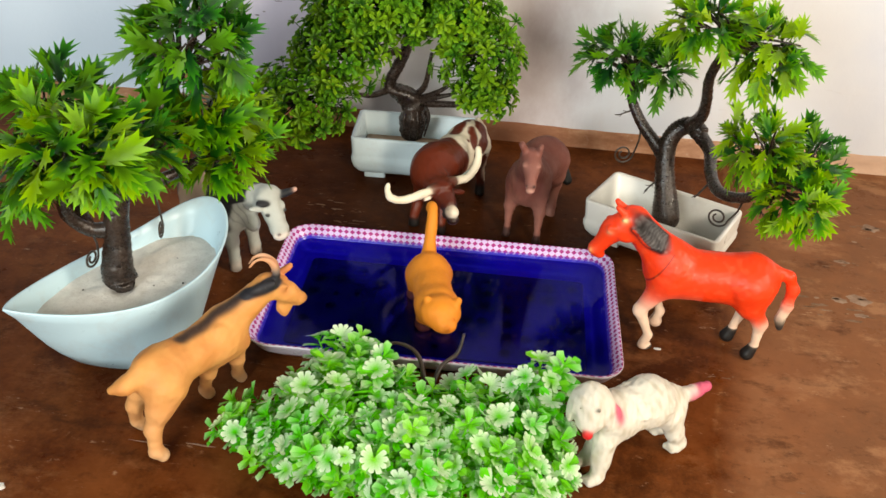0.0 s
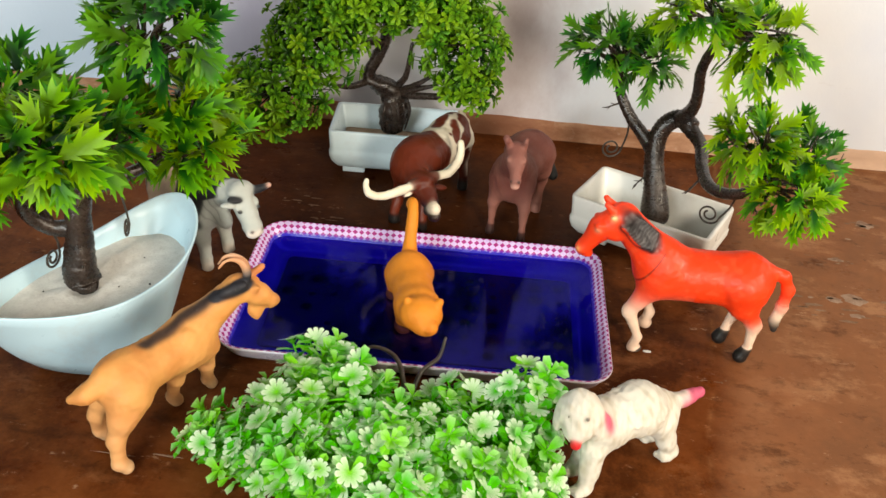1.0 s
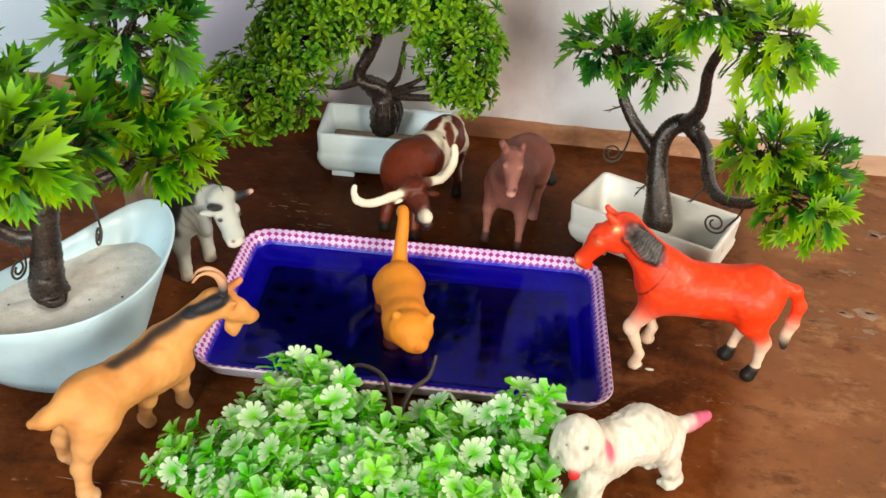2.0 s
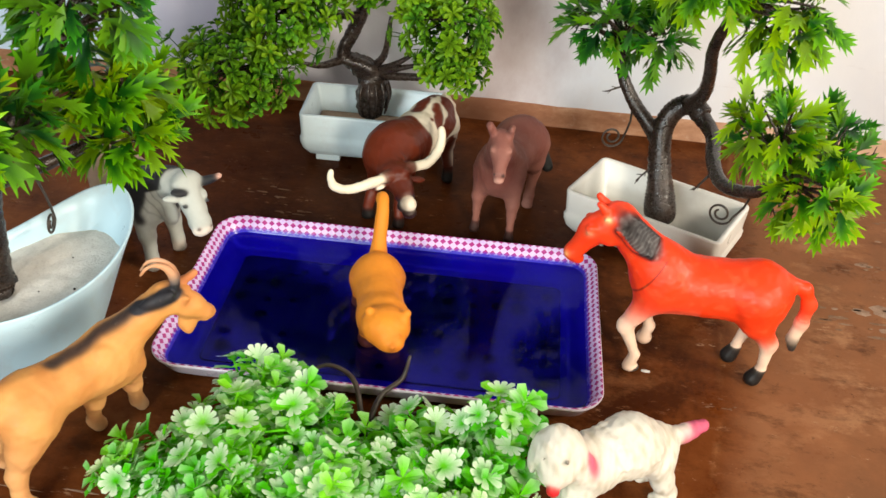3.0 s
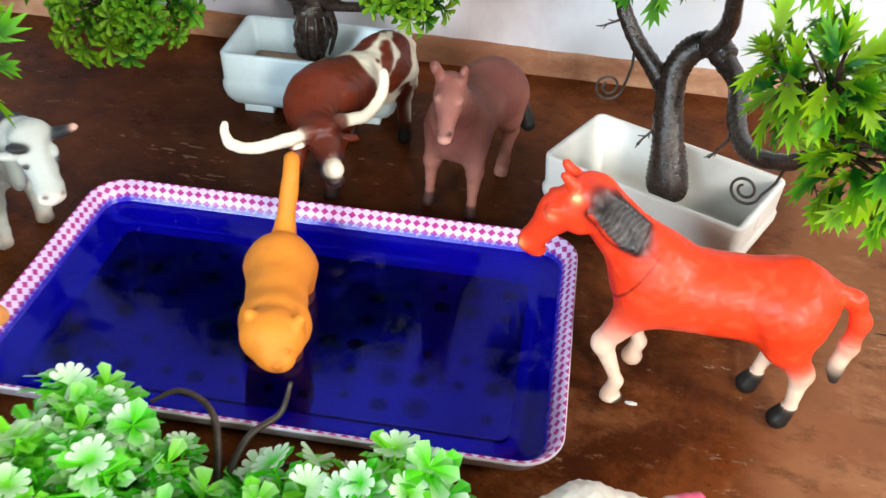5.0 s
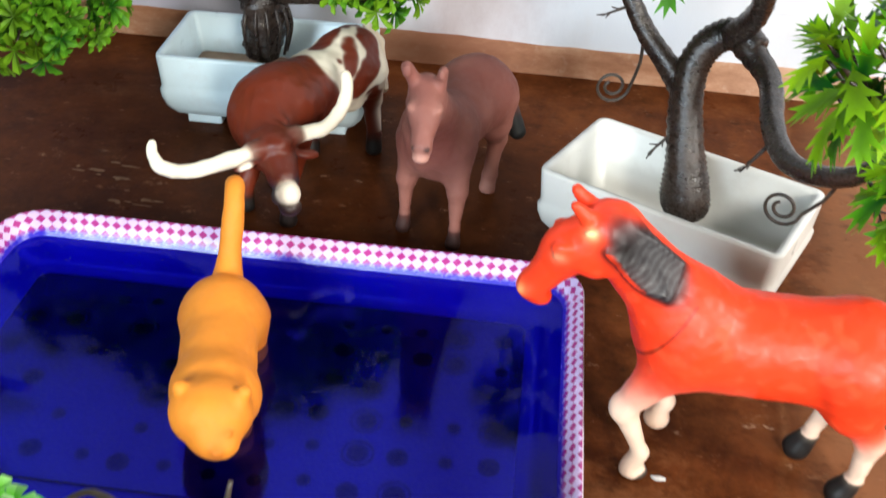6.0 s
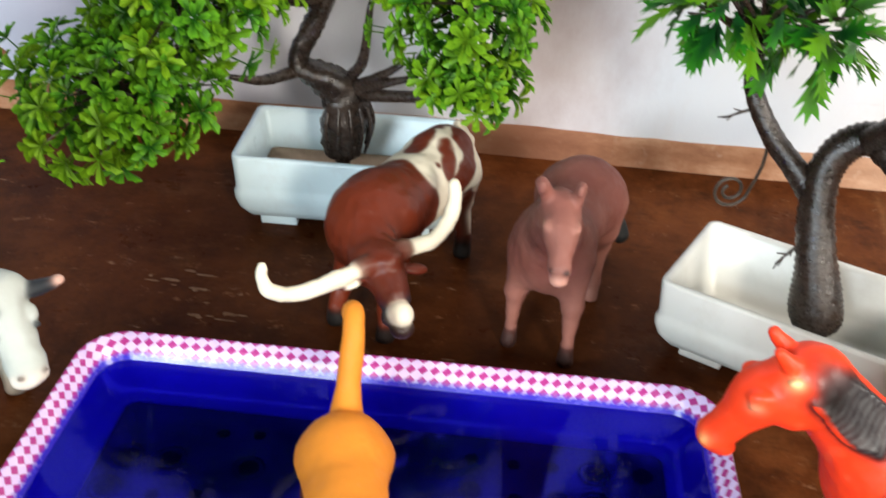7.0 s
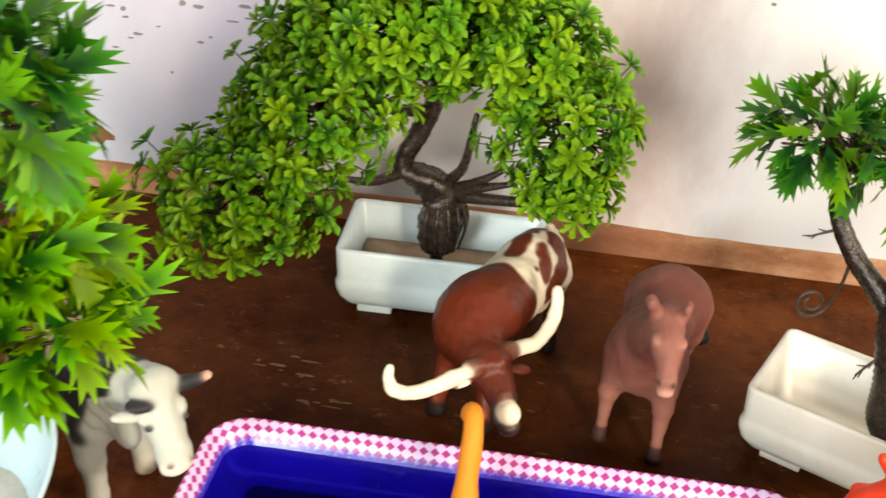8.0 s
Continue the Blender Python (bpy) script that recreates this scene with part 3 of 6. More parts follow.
def piece(name, me, parent, m):
    ob = new(name, me)
    ob.parent = parent
    ob.matrix_basis = m
    return ob


# ---- the room ----
def wall_mesh(axis, at, thick, a0, a1, holes=(), height=ROOM_H):
    """A wall across x or y, with openings (a0, a1, z0, z1) side by side."""
    spans, edge = [], a0
    for h0, h1, z0, z1 in holes:
        spans += [(edge, h0, 0, height), (h0, h1, 0, z0), (h0, h1, z1, height)]
        edge = h1
    spans.append((edge, a1, 0, height))
    chunks = []
    for p, q, z0, z1 in spans:
        bm = box_bm(at, at + thick, p, q, z0, z1) if axis == "x" else box_bm(p, q, at, at + thick, z0, z1)
        bm.verts.index_update()
        chunks.append(([v.co.copy() for v in bm.verts], [tuple(v.index for v in f.verts) for f in bm.faces]))
        bm.free()
    return mesh_from("wall", *join_data(chunks), smooth=False)


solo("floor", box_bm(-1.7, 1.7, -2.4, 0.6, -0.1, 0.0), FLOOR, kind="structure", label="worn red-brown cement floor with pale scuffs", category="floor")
solo("wall_north", wall_mesh("y", WALL_Y, 0.2, -1.52, 1.53), WALL, kind="structure", label="limewashed white wall with grey stains", category="wall")
solo("wall_east", wall_mesh("x", 1.5, 0.2, -2.4, 0.585, [(-0.7, -0.2, 0.7, 1.2)]), DIM, kind="structure", label="plain unseen wall, coloured dark, with a window opening", category="wall")
solo("wall_west", wall_mesh("x", -1.7, 0.2, -2.4, 0.585), DIM, kind="structure", label="plain unseen plaster wall, coloured dark", category="wall")
solo("wall_south", wall_mesh("y", -1.7, 0.2, -1.5, 1.5, [(-0.8, -0.2, 0.45, 1.05), (0.71, 0.99, 0.45, 1.05)]), DIM, kind="structure", label="plain unseen wall, coloured dark, with two window openings", category="wall")
solo("ceiling", box_bm(-1.7, 1.7, -2.4, 0.6, ROOM_H, ROOM_H + 0.1), DIM, kind="structure", label="plain unseen ceiling, coloured dark", category="ceiling")


def skirting():
    """Painted foot of the wall: a shallow swelling with a wavy upper edge."""
    n, verts, faces = 240, [], []
    for i in range(n + 1):
        x = -1.5 + 3.0 * i / n
        top = 0.0235 + 0.0016 * noise.noise((x * 9, 1.3, 0)) + 0.0012 * noise.noise((x * 37, 4.1, 0))
        out = 0.0022 + 0.0008 * noise.noise((x * 14, 7.7, 0))
        verts += [(x, WALL_Y - out - 0.0035, 0.0), (x, WALL_Y - out - 0.001, 0.005), (x, WALL_Y - out, 0.012), (x, WALL_Y - out, top - 0.002), (x, WALL_Y + 0.002, top)]
        if i:
            o = (i - 1) * 5
            faces += [(o + k, o + 5 + k, o + 6 + k, o + 1 + k) for k in range(4)]
    return mesh_from("baseboard", verts, faces)


solo("baseboard", skirting(), BAND, kind="structure", label="terracotta-washed plaster band along the wall foot", category="baseboard")


def blot(seed, w, h, depth, flat_y=True):
    """An irregular flake with a rounded edge."""
    rng = random.Random(seed)
    n = 14
    out = []
    for i in range(n):
        g = 2 * math.pi * i / n
        r = rng.uniform(0.6, 1.0)
        out.append((w * r * math.cos(g), h * r * math.sin(g)))
    verts, faces = [], []
    for d, s in ((0.0, 1.0), (depth, 0.85)):
        verts += [(x * s, -d, z * s) if flat_y else (x * s, z * s, d) for x, z in out]
    faces += [(k, (k + 1) % n, n + (k + 1) % n, n + k) for k in range(n)]
    faces.append(tuple(n + k for k in range(n)))
    bm = bmesh.new()
    vs = [bm.verts.new(v) for v in verts]
    for f in faces:
        bm.faces.new([vs[i] for i in f])
    bmesh.ops.recalc_face_normals(bm, faces=bm.faces[:])
    return bm


wall = bpy.data.objects["wall_north"]
for ob in (wall, bpy.data.objects["baseboard"]):
    ob.rotation_euler.z = radians(WALL_TURN)
MARKS = ((-0.3298, 0.1201, 0.0033, 0.001), (-0.3169, 0.1287, 0.0029, 0.0008), (-0.3112, 0.1324, 0.0045, 0.0016), (-0.2622, 0.1315, 0.0037, 0.0012), (-0.2536, 0.1364, 0.0021, 0.0012), (-0.2745, 0.1598, 0.0033, 0.0025), (-0.2625, 0.1586, 0.0049, 0.0021), (-0.2272, 0.1625, 0.0066, 0.0021), (-0.2366, 0.1504, 0.0058, 0.0008), (-0.221, 0.1539, 0.0082, 0.0008), (-0.286, 0.105, 0.0016, 0.0012), (-0.3306, 0.1519, 0.0041, 0.0012), (-0.321, 0.1508, 0.0025, 0.0025), (-0.3199, 0.1445, 0.0037, 0.0012), (-0.2942, 0.14, 0.0025, 0.0008), (-0.2008, 0.1579, 0.0021, 0.0008), (0.1447, 0.2053, 0.0025, 0.0016))
for i, (x, z, w, h) in enumerate(MARKS):
    ob = part("paint_chip", blot(i, w, h, 0.0007), CHIP, wall)
    ob.location = (x, WALL_Y - 0.0002, z)
ob = part("paint_chip", blot(77, 0.015, 0.009, 0.0008), BAND, wall, "bare terracotta patch where paint has flaked")
ob.location = (-0.3515, WALL_Y - 0.0002, 0.0449)

# pale scuffs worn into the cement
floor = bpy.data.objects["floor"]


def scuff(seed, size):
    """A scatter of thin worn flakes."""
    rng = random.Random(seed)
    chunks = []
    for i in range(9):
        bm = blot(seed * 20 + i, size * rng.uniform(0.05, 0.28), size * rng.uniform(0.015, 0.06), 0.0002, False)
        bm.verts.index_update()
        dx, dy = rng.gauss(0, size * 0.5), rng.gauss(0, size * 0.22)
        chunks.append(([v.co + Vector((dx, dy, 0)) for v in bm.verts], [tuple(v.index for v in f.verts) for f in bm.faces]))
        bm.free()
    return mesh_from("scuff", *join_data(chunks), smooth=False)


for i, (x, y, size) in enumerate(((0.396, 0.189, 0.034), (0.445, 0.270, 0.034), (0.400, 0.107, 0.050), (0.36, 0.10, 0.03), (0.425, 0.125, 0.034), (-0.140, 0.182, 0.03), (-0.115, 0.155, 0.026), (0.255, -0.03, 0.016), (0.21, -0.195, 0.03), (0.30, -0.17, 0.026), (-0.06, -0.30, 0.03), (-0.13, -0.27, 0.02), (0.02, 0.135, 0.018), (0.125, 0.11, 0.014))):
    ob = part("scuff", scuff(i + 1, size), SCUFF, floor)
    ob.location = (x, y, 0.0001)

WORN = ((0.442, 0.269, 0.012, 0.010), (0.3966, 0.190, 0.011, 0.0034), (0.400, 0.120, 0.015, 0.012), (0.380, 0.1165, 0.010, 0.006), (0.358, 0.1165, 0.004, 0.0022), (0.396, 0.094, 0.010, 0.005), (-0.188, -0.1985, 0.018, 0.0006), (-0.150, -0.1935, 0.016, 0.0010), (0.418, 0.235, 0.004, 0.002))
# broad patches where the red skin has worn off the next slab
for i, (x, y, w, h) in enumerate(WORN):
    ob = part("worn_patch", blot(40 + i, w, h, 0.0002, False), WORN_PATCH, floor)
    ob.location = (x, y, 0.0001)

# loose bits on the floor
solo("pebble", blot(5, 0.0035, 0.003, 0.003, False), STONE, (-0.272, -0.262, 0), label="tiny white pebble lying on the cement floor", category="pebble")
solo("crumb", blot(8, 0.004, 0.0014, 0.0012, False), STONE, (0.2, 0.0, 0), label="small pale crumb on the cement floor", category="crumb")


# ---- the tray of water ----
TX, TY, TZ, TRAY_TURN = 0.0037, 0.0132, 0.0, 2.9


def tray_ring(a, b, r, z):
    return [(x, y, z) for x, y in ring_points(a + 0.0012, b + 0.0042, r + 0.002, 8)]


tray = holder("serving_tray", (TX, TY, TZ), label="rectangular blue melamine tray with a pink lozenge border, filled with water", category="tray")
tray.rotation_euler.z = radians(TRAY_TURN)
body = [tray_ring(a, b, r, z) for a, b, r, z in (
    (0.138, 0.075, 0.014, 0.0), (0.142, 0.079, 0.016, 0.001), (0.1515, 0.0885, 0.018, 0.010), (0.1560, 0.0930, 0.020, 0.0185), (0.1577, 0.0947, 0.021, 0.0205), (0.1582, 0.0952, 0.0215, 0.0216), (0.1576, 0.0946, 0.021, 0.0226))]
part("tray_body", loft("tray_body", body, True, False), TRAY_BACK, tray, "pale lilac outside of the tray")


def rim_mesh():
    """The printed border, with the pattern's coordinates along and across it."""
    prof = ((0.1576, 0.0946, 0.0210, 0.0226), (0.1560, 0.0930, 0.0195, 0.0225), (0.1525, 0.0895, 0.0165, 0.0180), (0.1490, 0.0860, 0.0135, 0.0130), (0.1475, 0.0845, 0.0125, 0.0106))
    rings = [tray_ring(*p) for p in prof]
    me = loft("rim", rings, False, False)
    n = len(rings[0])
    run = [0.0]
    mid = rings[2]
    for k in range(n):
        run.append(run[-1] + math.dist(mid[k], mid[(k + 1) % n]))
    turns = round(run[-1] / 0.0061)
    across = (0.0, 0.11, 0.50, 0.91, 1.0)
    uv = me.uv_layers.new(name="UVMap")
    for f in me.polygons:
        ks = [me.loops[i].vertex_index % n for i in f.loop_indices]
        wrap = max(ks) == n - 1 and min(ks) == 0
        for i in f.loop_indices:
            vi = me.loops[i].vertex_index
            k = vi % n
            s = run[n] if wrap and k == 0 else run[k]
            uv.data[i].uv = (s / run[n] * turns, across[vi // n])
    return me


part("rim", rim_mesh(), TRAY_RIM, tray, "border printed with magenta and white lozenges")
basin = [tray_ring(a, b, r, z) for a, b, r, z in ((0.1482, 0.0852, 0.0130, 0.0118), (0.1430, 0.0800, 0.0110, 0.0055), (0.1385, 0.0755, 0.0090, 0.0028), (0.1350, 0.0720, 0.0075, 0.0020))]
basin_mesh = loft("basin", basin, False, True)
basin_mesh.polygons[-1].use_smooth = False
part("basin", basin_mesh, TRAY_BLUE, tray, "deep blue basin of the tray")
panel = [tray_ring(0.1305, 0.0640, 0.004, 0.0018), tray_ring(0.1302, 0.0637, 0.004, 0.0034)]
panel_mesh = loft("printed_panel", panel, False, True)
panel_mesh.polygons.foreach_set("use_smooth", [False] * len(panel_mesh.polygons))
part("printed_panel", panel_mesh, TRAY_DARK, tray, "dark navy printed panel under the water")


def disc(r0, r1, z, n=20):
    verts = [(r * math.cos(2 * math.pi * i / n), r * math.sin(2 * math.pi * i / n), h) for r, h in ((r0, z), (r1, z), (r1, z + 0.0006), (r0, z + 0.0006)) for i in range(n)]
    faces = []
    for a in range(4):
        b = (a + 1) % 4
        faces += [(a * n + k, a * n + (k + 1) % n, b * n + (k + 1) % n, b * n + k) for k in range(n)]
    return mesh_from("printed_ring", verts, faces, False)


RING_MESHES = [disc(0.0001, 0.0050, 0.0030), disc(0.0001, 0.0032, 0.0030)]
RING_LINE = disc(0.0066, 0.0076, 0.0030)
for me in RING_MESHES:
    me.materials.append(TRAY_MARK)
RING_LINE.materials.append(TRAY_MARK)
rng = random.Random(11)
for i in range(13):
    for j in range(6):
        x, y = -0.120 + 0.0200 * i, -0.053 + 0.0212 * j
        if rng.random() < 0.25:
            continue
        m = Matrix.Translation((x + rng.uniform(-0.002, 0.002), y + rng.uniform(-0.002, 0.002), 0))
        small = rng.random() < 0.4
        piece("printed_disc", RING_MESHES[1 if small else 0], tray, m)
        if not small and rng.random() < 0.6:
            piece("printed_ring", RING_LINE, tray, m)
water = solo("water", mesh_from("water", tray_ring(0.1479, 0.0849, 0.0128, 0.0), [tuple(range(36))]), WATER, (TX, TY, 0.0116), label="still blue-tinted water filling the tray", category="water")
water.rotation_euler.z = radians(TRAY_TURN)
water.visible_shadow = False


# ---- planters ----
def planter_mesh(hl, hw, height, curve):
    """Oblong trough: straight upper wall, a soft bulge, then a curve in under it."""
    prof = [(0.70, 0.62, 0.12), (0.80, 0.74, 0.13), (0.90, 0.87, 0.19), (0.965, 0.955, 0.30), (0.995, 0.99, 0.42), (1.0, 1.0, 0.52), (0.985, 0.975, 0.56), (0.985, 0.975, 0.62), (1.0, 1.0, 0.97), (0.995, 0.99, 1.0)]
    rings = [[(x, y, z * height) for x, y in ring_points(a * hl, b * hw, curve, 5)] for a, b, z in prof]
    for da, z in ((0.0035, 1.0), (0.005, 0.96), (0.009, 0.5), (0.013, 0.25), (0.018, 0.22)):
        rings.append([(x, y, z * height) for x, y in ring_points(hl - da, hw - da, max(curve - 0.003, 0.002), 5)])
    return loft("planter", rings)


def planter_parts(parent, turn, hl, hw, height, material, soil, soil_z):
    m = Matrix.Rotation(radians(turn), 4, "Z")
    pot = part("planter", planter_mesh(hl, hw, height, 0.006), material, parent)
    pot.matrix_basis = m
    for sx in (-1, 1):
        for sy in (-1, 1):
            part("foot", box_bm(sx * hl * 0.62 - 0.012, sx * hl * 0.62 + 0.012, sy * hw * 0.5 - 0.008, sy * hw * 0.5 + 0.008, 0.0, height * 0.13, 0.0015), material, pot)
    if soil is not material:
        part("soil", loft("soil", [[(x, y, z) for x, y in ring_points(hl - d, hw - d, 0.004, 5)] for d, z in ((0.0115, soil_z - 0.004), (0.0105, soil_z), (0.03, soil_z + 0.001))], False, True), soil, pot)
    return pot


# ---- trees ----
MAPLES = [maple_leaf("leaf", i) for i in range(4)]
MAPLES_DEEP = [maple_leaf("leaf", 10 + i) for i in range(4)]
for me in MAPLES:
    me.materials.append(LEAF_MAPLE)
for me in MAPLES_DEEP:
    me.materials.append(LEAF_MAPLE_DEEP)


def leaf_pad(parent, root, centre, radii, tufts, size, seed, meshes, per=(6, 9)):
    """A pad of foliage: twigs from the root to tufts, each tuft a spray of leaves."""
    rng = random.Random(seed)
    base = Vector(parent.location)
    root, centre = Vector(root) - base, Vector(centre) - base
    spots, twigs = [], []
    for i in range(tufts):
        g = 2.399963 * i + rng.uniform(-0.3, 0.3)
        t = (i + 0.5) / tufts
        up = 1 - 1.55 * t
        flat = math.sqrt(max(0.0, 1 - up * up))
        d = Vector((flat * math.cos(g), flat * math.sin(g), up)) * rng.uniform(0.7, 0.95)
        p = centre + Vector((d.x * radii[0], d.y * radii[1], d.z * radii[2]))
        spots.append((p, d))
        mid = root.lerp(p, 0.5) + Vector((rng.uniform(-1, 1), rng.uniform(-1, 1), rng.uniform(-0.2, 1))) * 0.006
        twigs.append(tube_data([(*root, 0.0016), (*mid, 0.0013), (*p, 0.0008)], steps=3, sides=5, seed=i))
    pad = part("spray", mesh_from("spray", *join_data(twigs)), BARK_DARK, parent)
    for p, d in spots:
        out = Vector((d.x, d.y, d.z * 0.7 + 0.15)).normalized()
        for k in range(rng.randint(*per)):
            g = rng.uniform(0, 2 * math.pi)
            side = out.orthogonal().normalized()
            around = side * math.cos(g) + out.cross(side) * math.sin(g)
            way = (out * rng.uniform(0.0, 0.9) + around * rng.uniform(0.5, 1.0) + Vector((0, 0, rng.uniform(-0.45, 0.2)))).normalized()
            nrm = (out * 0.5 + Vector((rng.uniform(-0.6, 0.6), rng.uniform(-0.8, 0.4), 0.75))).normalized()
            s = size * rng.uniform(0.66, 1.08)
            at = p - out * rng.uniform(0.0, 0.018) + around * rng.uniform(0.001, 0.009)
            piece("leaf", rng.choice(meshes), pad, aim(at, way, nrm, s))
    return pad


def spiral_wire(parent, top, centre, r, facing, seed=0):
    """A wire that drops from a limb and curls into a flat spiral."""
    base = Vector(parent.location)
    c, t = Vector(centre) - base, Vector(top) - base
    right = Vector((math.cos(facing), math.sin(facing), 0))
    rows = [(*t, 0.0011), (*(t.lerp(c + right * r, 0.5) + right * 0.002), 0.0010)]
    for i in range(21):
        g = -2 * math.pi * i / 12
        rr = r * (1 - i / 29)
        p = c + right * (rr * math.cos(g)) + Vector((0, 0, rr * math.sin(g)))
        rows.append((*p, 0.0010))
    return part("wire_spiral", tube("wire_spiral", rows, steps=2, sides=6), WIRE, parent)


def thorn_twig(parent, root, way, length, seed):
    rng = random.Random(seed)
    base = Vector(parent.location)
    a, w = Vector(root) - base, Vector(way).normalized()
    chunks = [tube_data([(*a, 0.0012), (*(a + w * length * 0.5), 0.0009), (*(a + w * length), 0.0004)], steps=2, sides=5)]
    for k in range(4):
        p = a + w * length * (0.4 + 0.16 * k)
        d = (w + Vector((rng.uniform(-1, 1), rng.uniform(-1, 1), rng.uniform(-1, 1))) * 0.9).normalized()
        chunks.append(tube_data([(*p, 0.0007), (*(p + d * length * 0.3), 0.0003)], steps=1, sides=4))
    return part("twig", mesh_from("twig", *join_data(chunks)), WIRE, parent)


def limb(parent, name, rows, material, **kw):
    b = parent.location
    return part(name, tube(name, [(x - b.x, y - b.y, z - b.z, r) for x, y, z, r in rows], **kw), material, parent)


# the bonsai with the forked trunk in a white trough
right_tree = holder("potted_bonsai", (0.205, 0.171, 0.0), label="artificial maple-leaved bonsai with a forked trunk in a white trough", category="potted plant", group="bonsai plants round the tray")
planter_parts(right_tree, -24.4, 0.0703, 0.0397, 0.050, CERAMIC, CERAMIC, 0.012)
limb(right_tree, "trunk", [(0.2095, 0.170, 0.0108, 0.0045), (0.2095, 0.170, 0.0265, 0.0048), (0.2095, 0.170, 0.0285, 0.0105), (0.209, 0.171, 0.037, 0.0136), (0.2070, 0.1745, 0.048, 0.0132), (0.2045, 0.181, 0.062, 0.0108), (0.201, 0.192, 0.085, 0.0096), (0.201, 0.200, 0.105, 0.0092), (0.209, 0.203, 0.120, 0.0088), (0.221, 0.200, 0.127, 0.0085), (0.232, 0.191, 0.123, 0.0075)], BARK_DARK, steps=10, sides=18, rough=0.04, ridge=0.036, seed=3)
limb(right_tree, "branch", [(0.201, 0.195, 0.090, 0.008), (0.188, 0.205, 0.103, 0.0066), (0.173, 0.213, 0.118, 0.0058), (0.160, 0.221, 0.140, 0.005), (0.159, 0.226, 0.162, 0.004)], BARK_DARK, steps=7, sides=10, rough=0.06, ridge=0.030, seed=4)
limb(right_tree, "branch", [(0.217, 0.200, 0.124, 0.0075), (0.225, 0.182, 0.145, 0.0062), (0.223, 0.158, 0.172, 0.0052), (0.219, 0.137, 0.205, 0.0047), (0.226, 0.112, 0.246, 0.0038)], BARK_DARK, steps=7, sides=10, rough=0.06, ridge=0.030, seed=5)
limb(right_tree, "branch", [(0.224, 0.196, 0.124, 0.0075), (0.238, 0.176, 0.114, 0.0064), (0.238, 0.138, 0.107, 0.006), (0.243, 0.104, 0.106, 0.0055), (0.262, 0.085, 0.113, 0.0048), (0.280, 0.075, 0.132, 0.0036)], BARK_DARK, steps=7, sides=10, rough=0.06, ridge=0.030, seed=6)
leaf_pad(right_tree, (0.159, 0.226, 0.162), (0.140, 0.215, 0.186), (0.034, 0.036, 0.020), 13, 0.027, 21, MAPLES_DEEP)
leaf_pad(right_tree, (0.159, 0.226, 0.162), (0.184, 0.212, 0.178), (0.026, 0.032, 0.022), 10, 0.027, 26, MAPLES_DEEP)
leaf_pad(right_tree, (0.226, 0.112, 0.246), (0.203, 0.112, 0.264), (0.036, 0.034, 0.020), 13, 0.027, 22, MAPLES)
leaf_pad(right_tree, (0.226, 0.112, 0.246), (0.256, 0.102, 0.243), (0.034, 0.034, 0.034), 16, 0.027, 23, MAPLES)
leaf_pad(right_tree, (0.280, 0.075, 0.132), (0.262, 0.072, 0.172), (0.034, 0.034, 0.024), 13, 0.027, 24, MAPLES)
leaf_pad(right_tree, (0.280, 0.075, 0.132), (0.300, 0.060, 0.130), (0.032, 0.032, 0.026), 14, 0.027, 25, MAPLES)
leaf_pad(right_tree, (0.280, 0.075, 0.132), (0.304, 0.080, 0.156), (0.026, 0.030, 0.026), 9, 0.026, 27, MAPLES_DEEP)
spiral_wire(right_tree, (0.173, 0.213, 0.114), (0.160, 0.217, 0.080), 0.0105, 0.2)
spiral_wire(right_tree, (0.262, 0.088, 0.108), (0.252, 0.133, 0.064), 0.0105, -0.4)
thorn_twig(right_tree, (0.164, 0.217, 0.130), (-0.9, 0.1, -0.5), 0.018, 1)
thorn_twig(right_tree, (0.196, 0.184, 0.072), (-0.7, -0.2, -0.8), 0.018, 2)
thorn_twig(right_tree, (0.235, 0.125, 0.102), (-0.6, -0.1, -0.9), 0.018, 3)
thorn_twig(right_tree, (0.272, 0.080, 0.115), (0.5, -0.2, -0.9), 0.02, 4)
thorn_twig(right_tree, (0.318, 0.088, 0.148), (0.9, 0.1, 0.1), 0.03, 5)
right_tree.location += Vector((0.0007, 0.0053, 0.0))

# the bonsai in the boat-shaped bowl
left_tree = holder("potted_bonsai", (-0.255, -0.079, 0.0), label="artificial maple-leaved bonsai in a boat-shaped white bowl of pale sand", category="potted plant", group="bonsai plants round the tray")
BOAT_TURN = 60.1
LEFT_SHIFT = Vector((0.006, -0.003, 0.0))


def boat_ring(hl, hw, z, near, far, camber, n=72):
    """A drop-shaped ring: pointed at the low end, round at the raised end, one side fuller than the other."""
    out = []
    for i in range(n):
        g = 2 * math.pi * i / n
        u = math.cos(g)
        w = (1 - u**2.6) ** 0.5 if u > 0 else (1 - (-u) ** 1.8) ** 0.8
        out.append((hl * u, math.copysign(hw * w, math.sin(g)) - camber * (1 - u * u), z + (far * u**2.4 if u > 0 else near * u * u)))
    return out


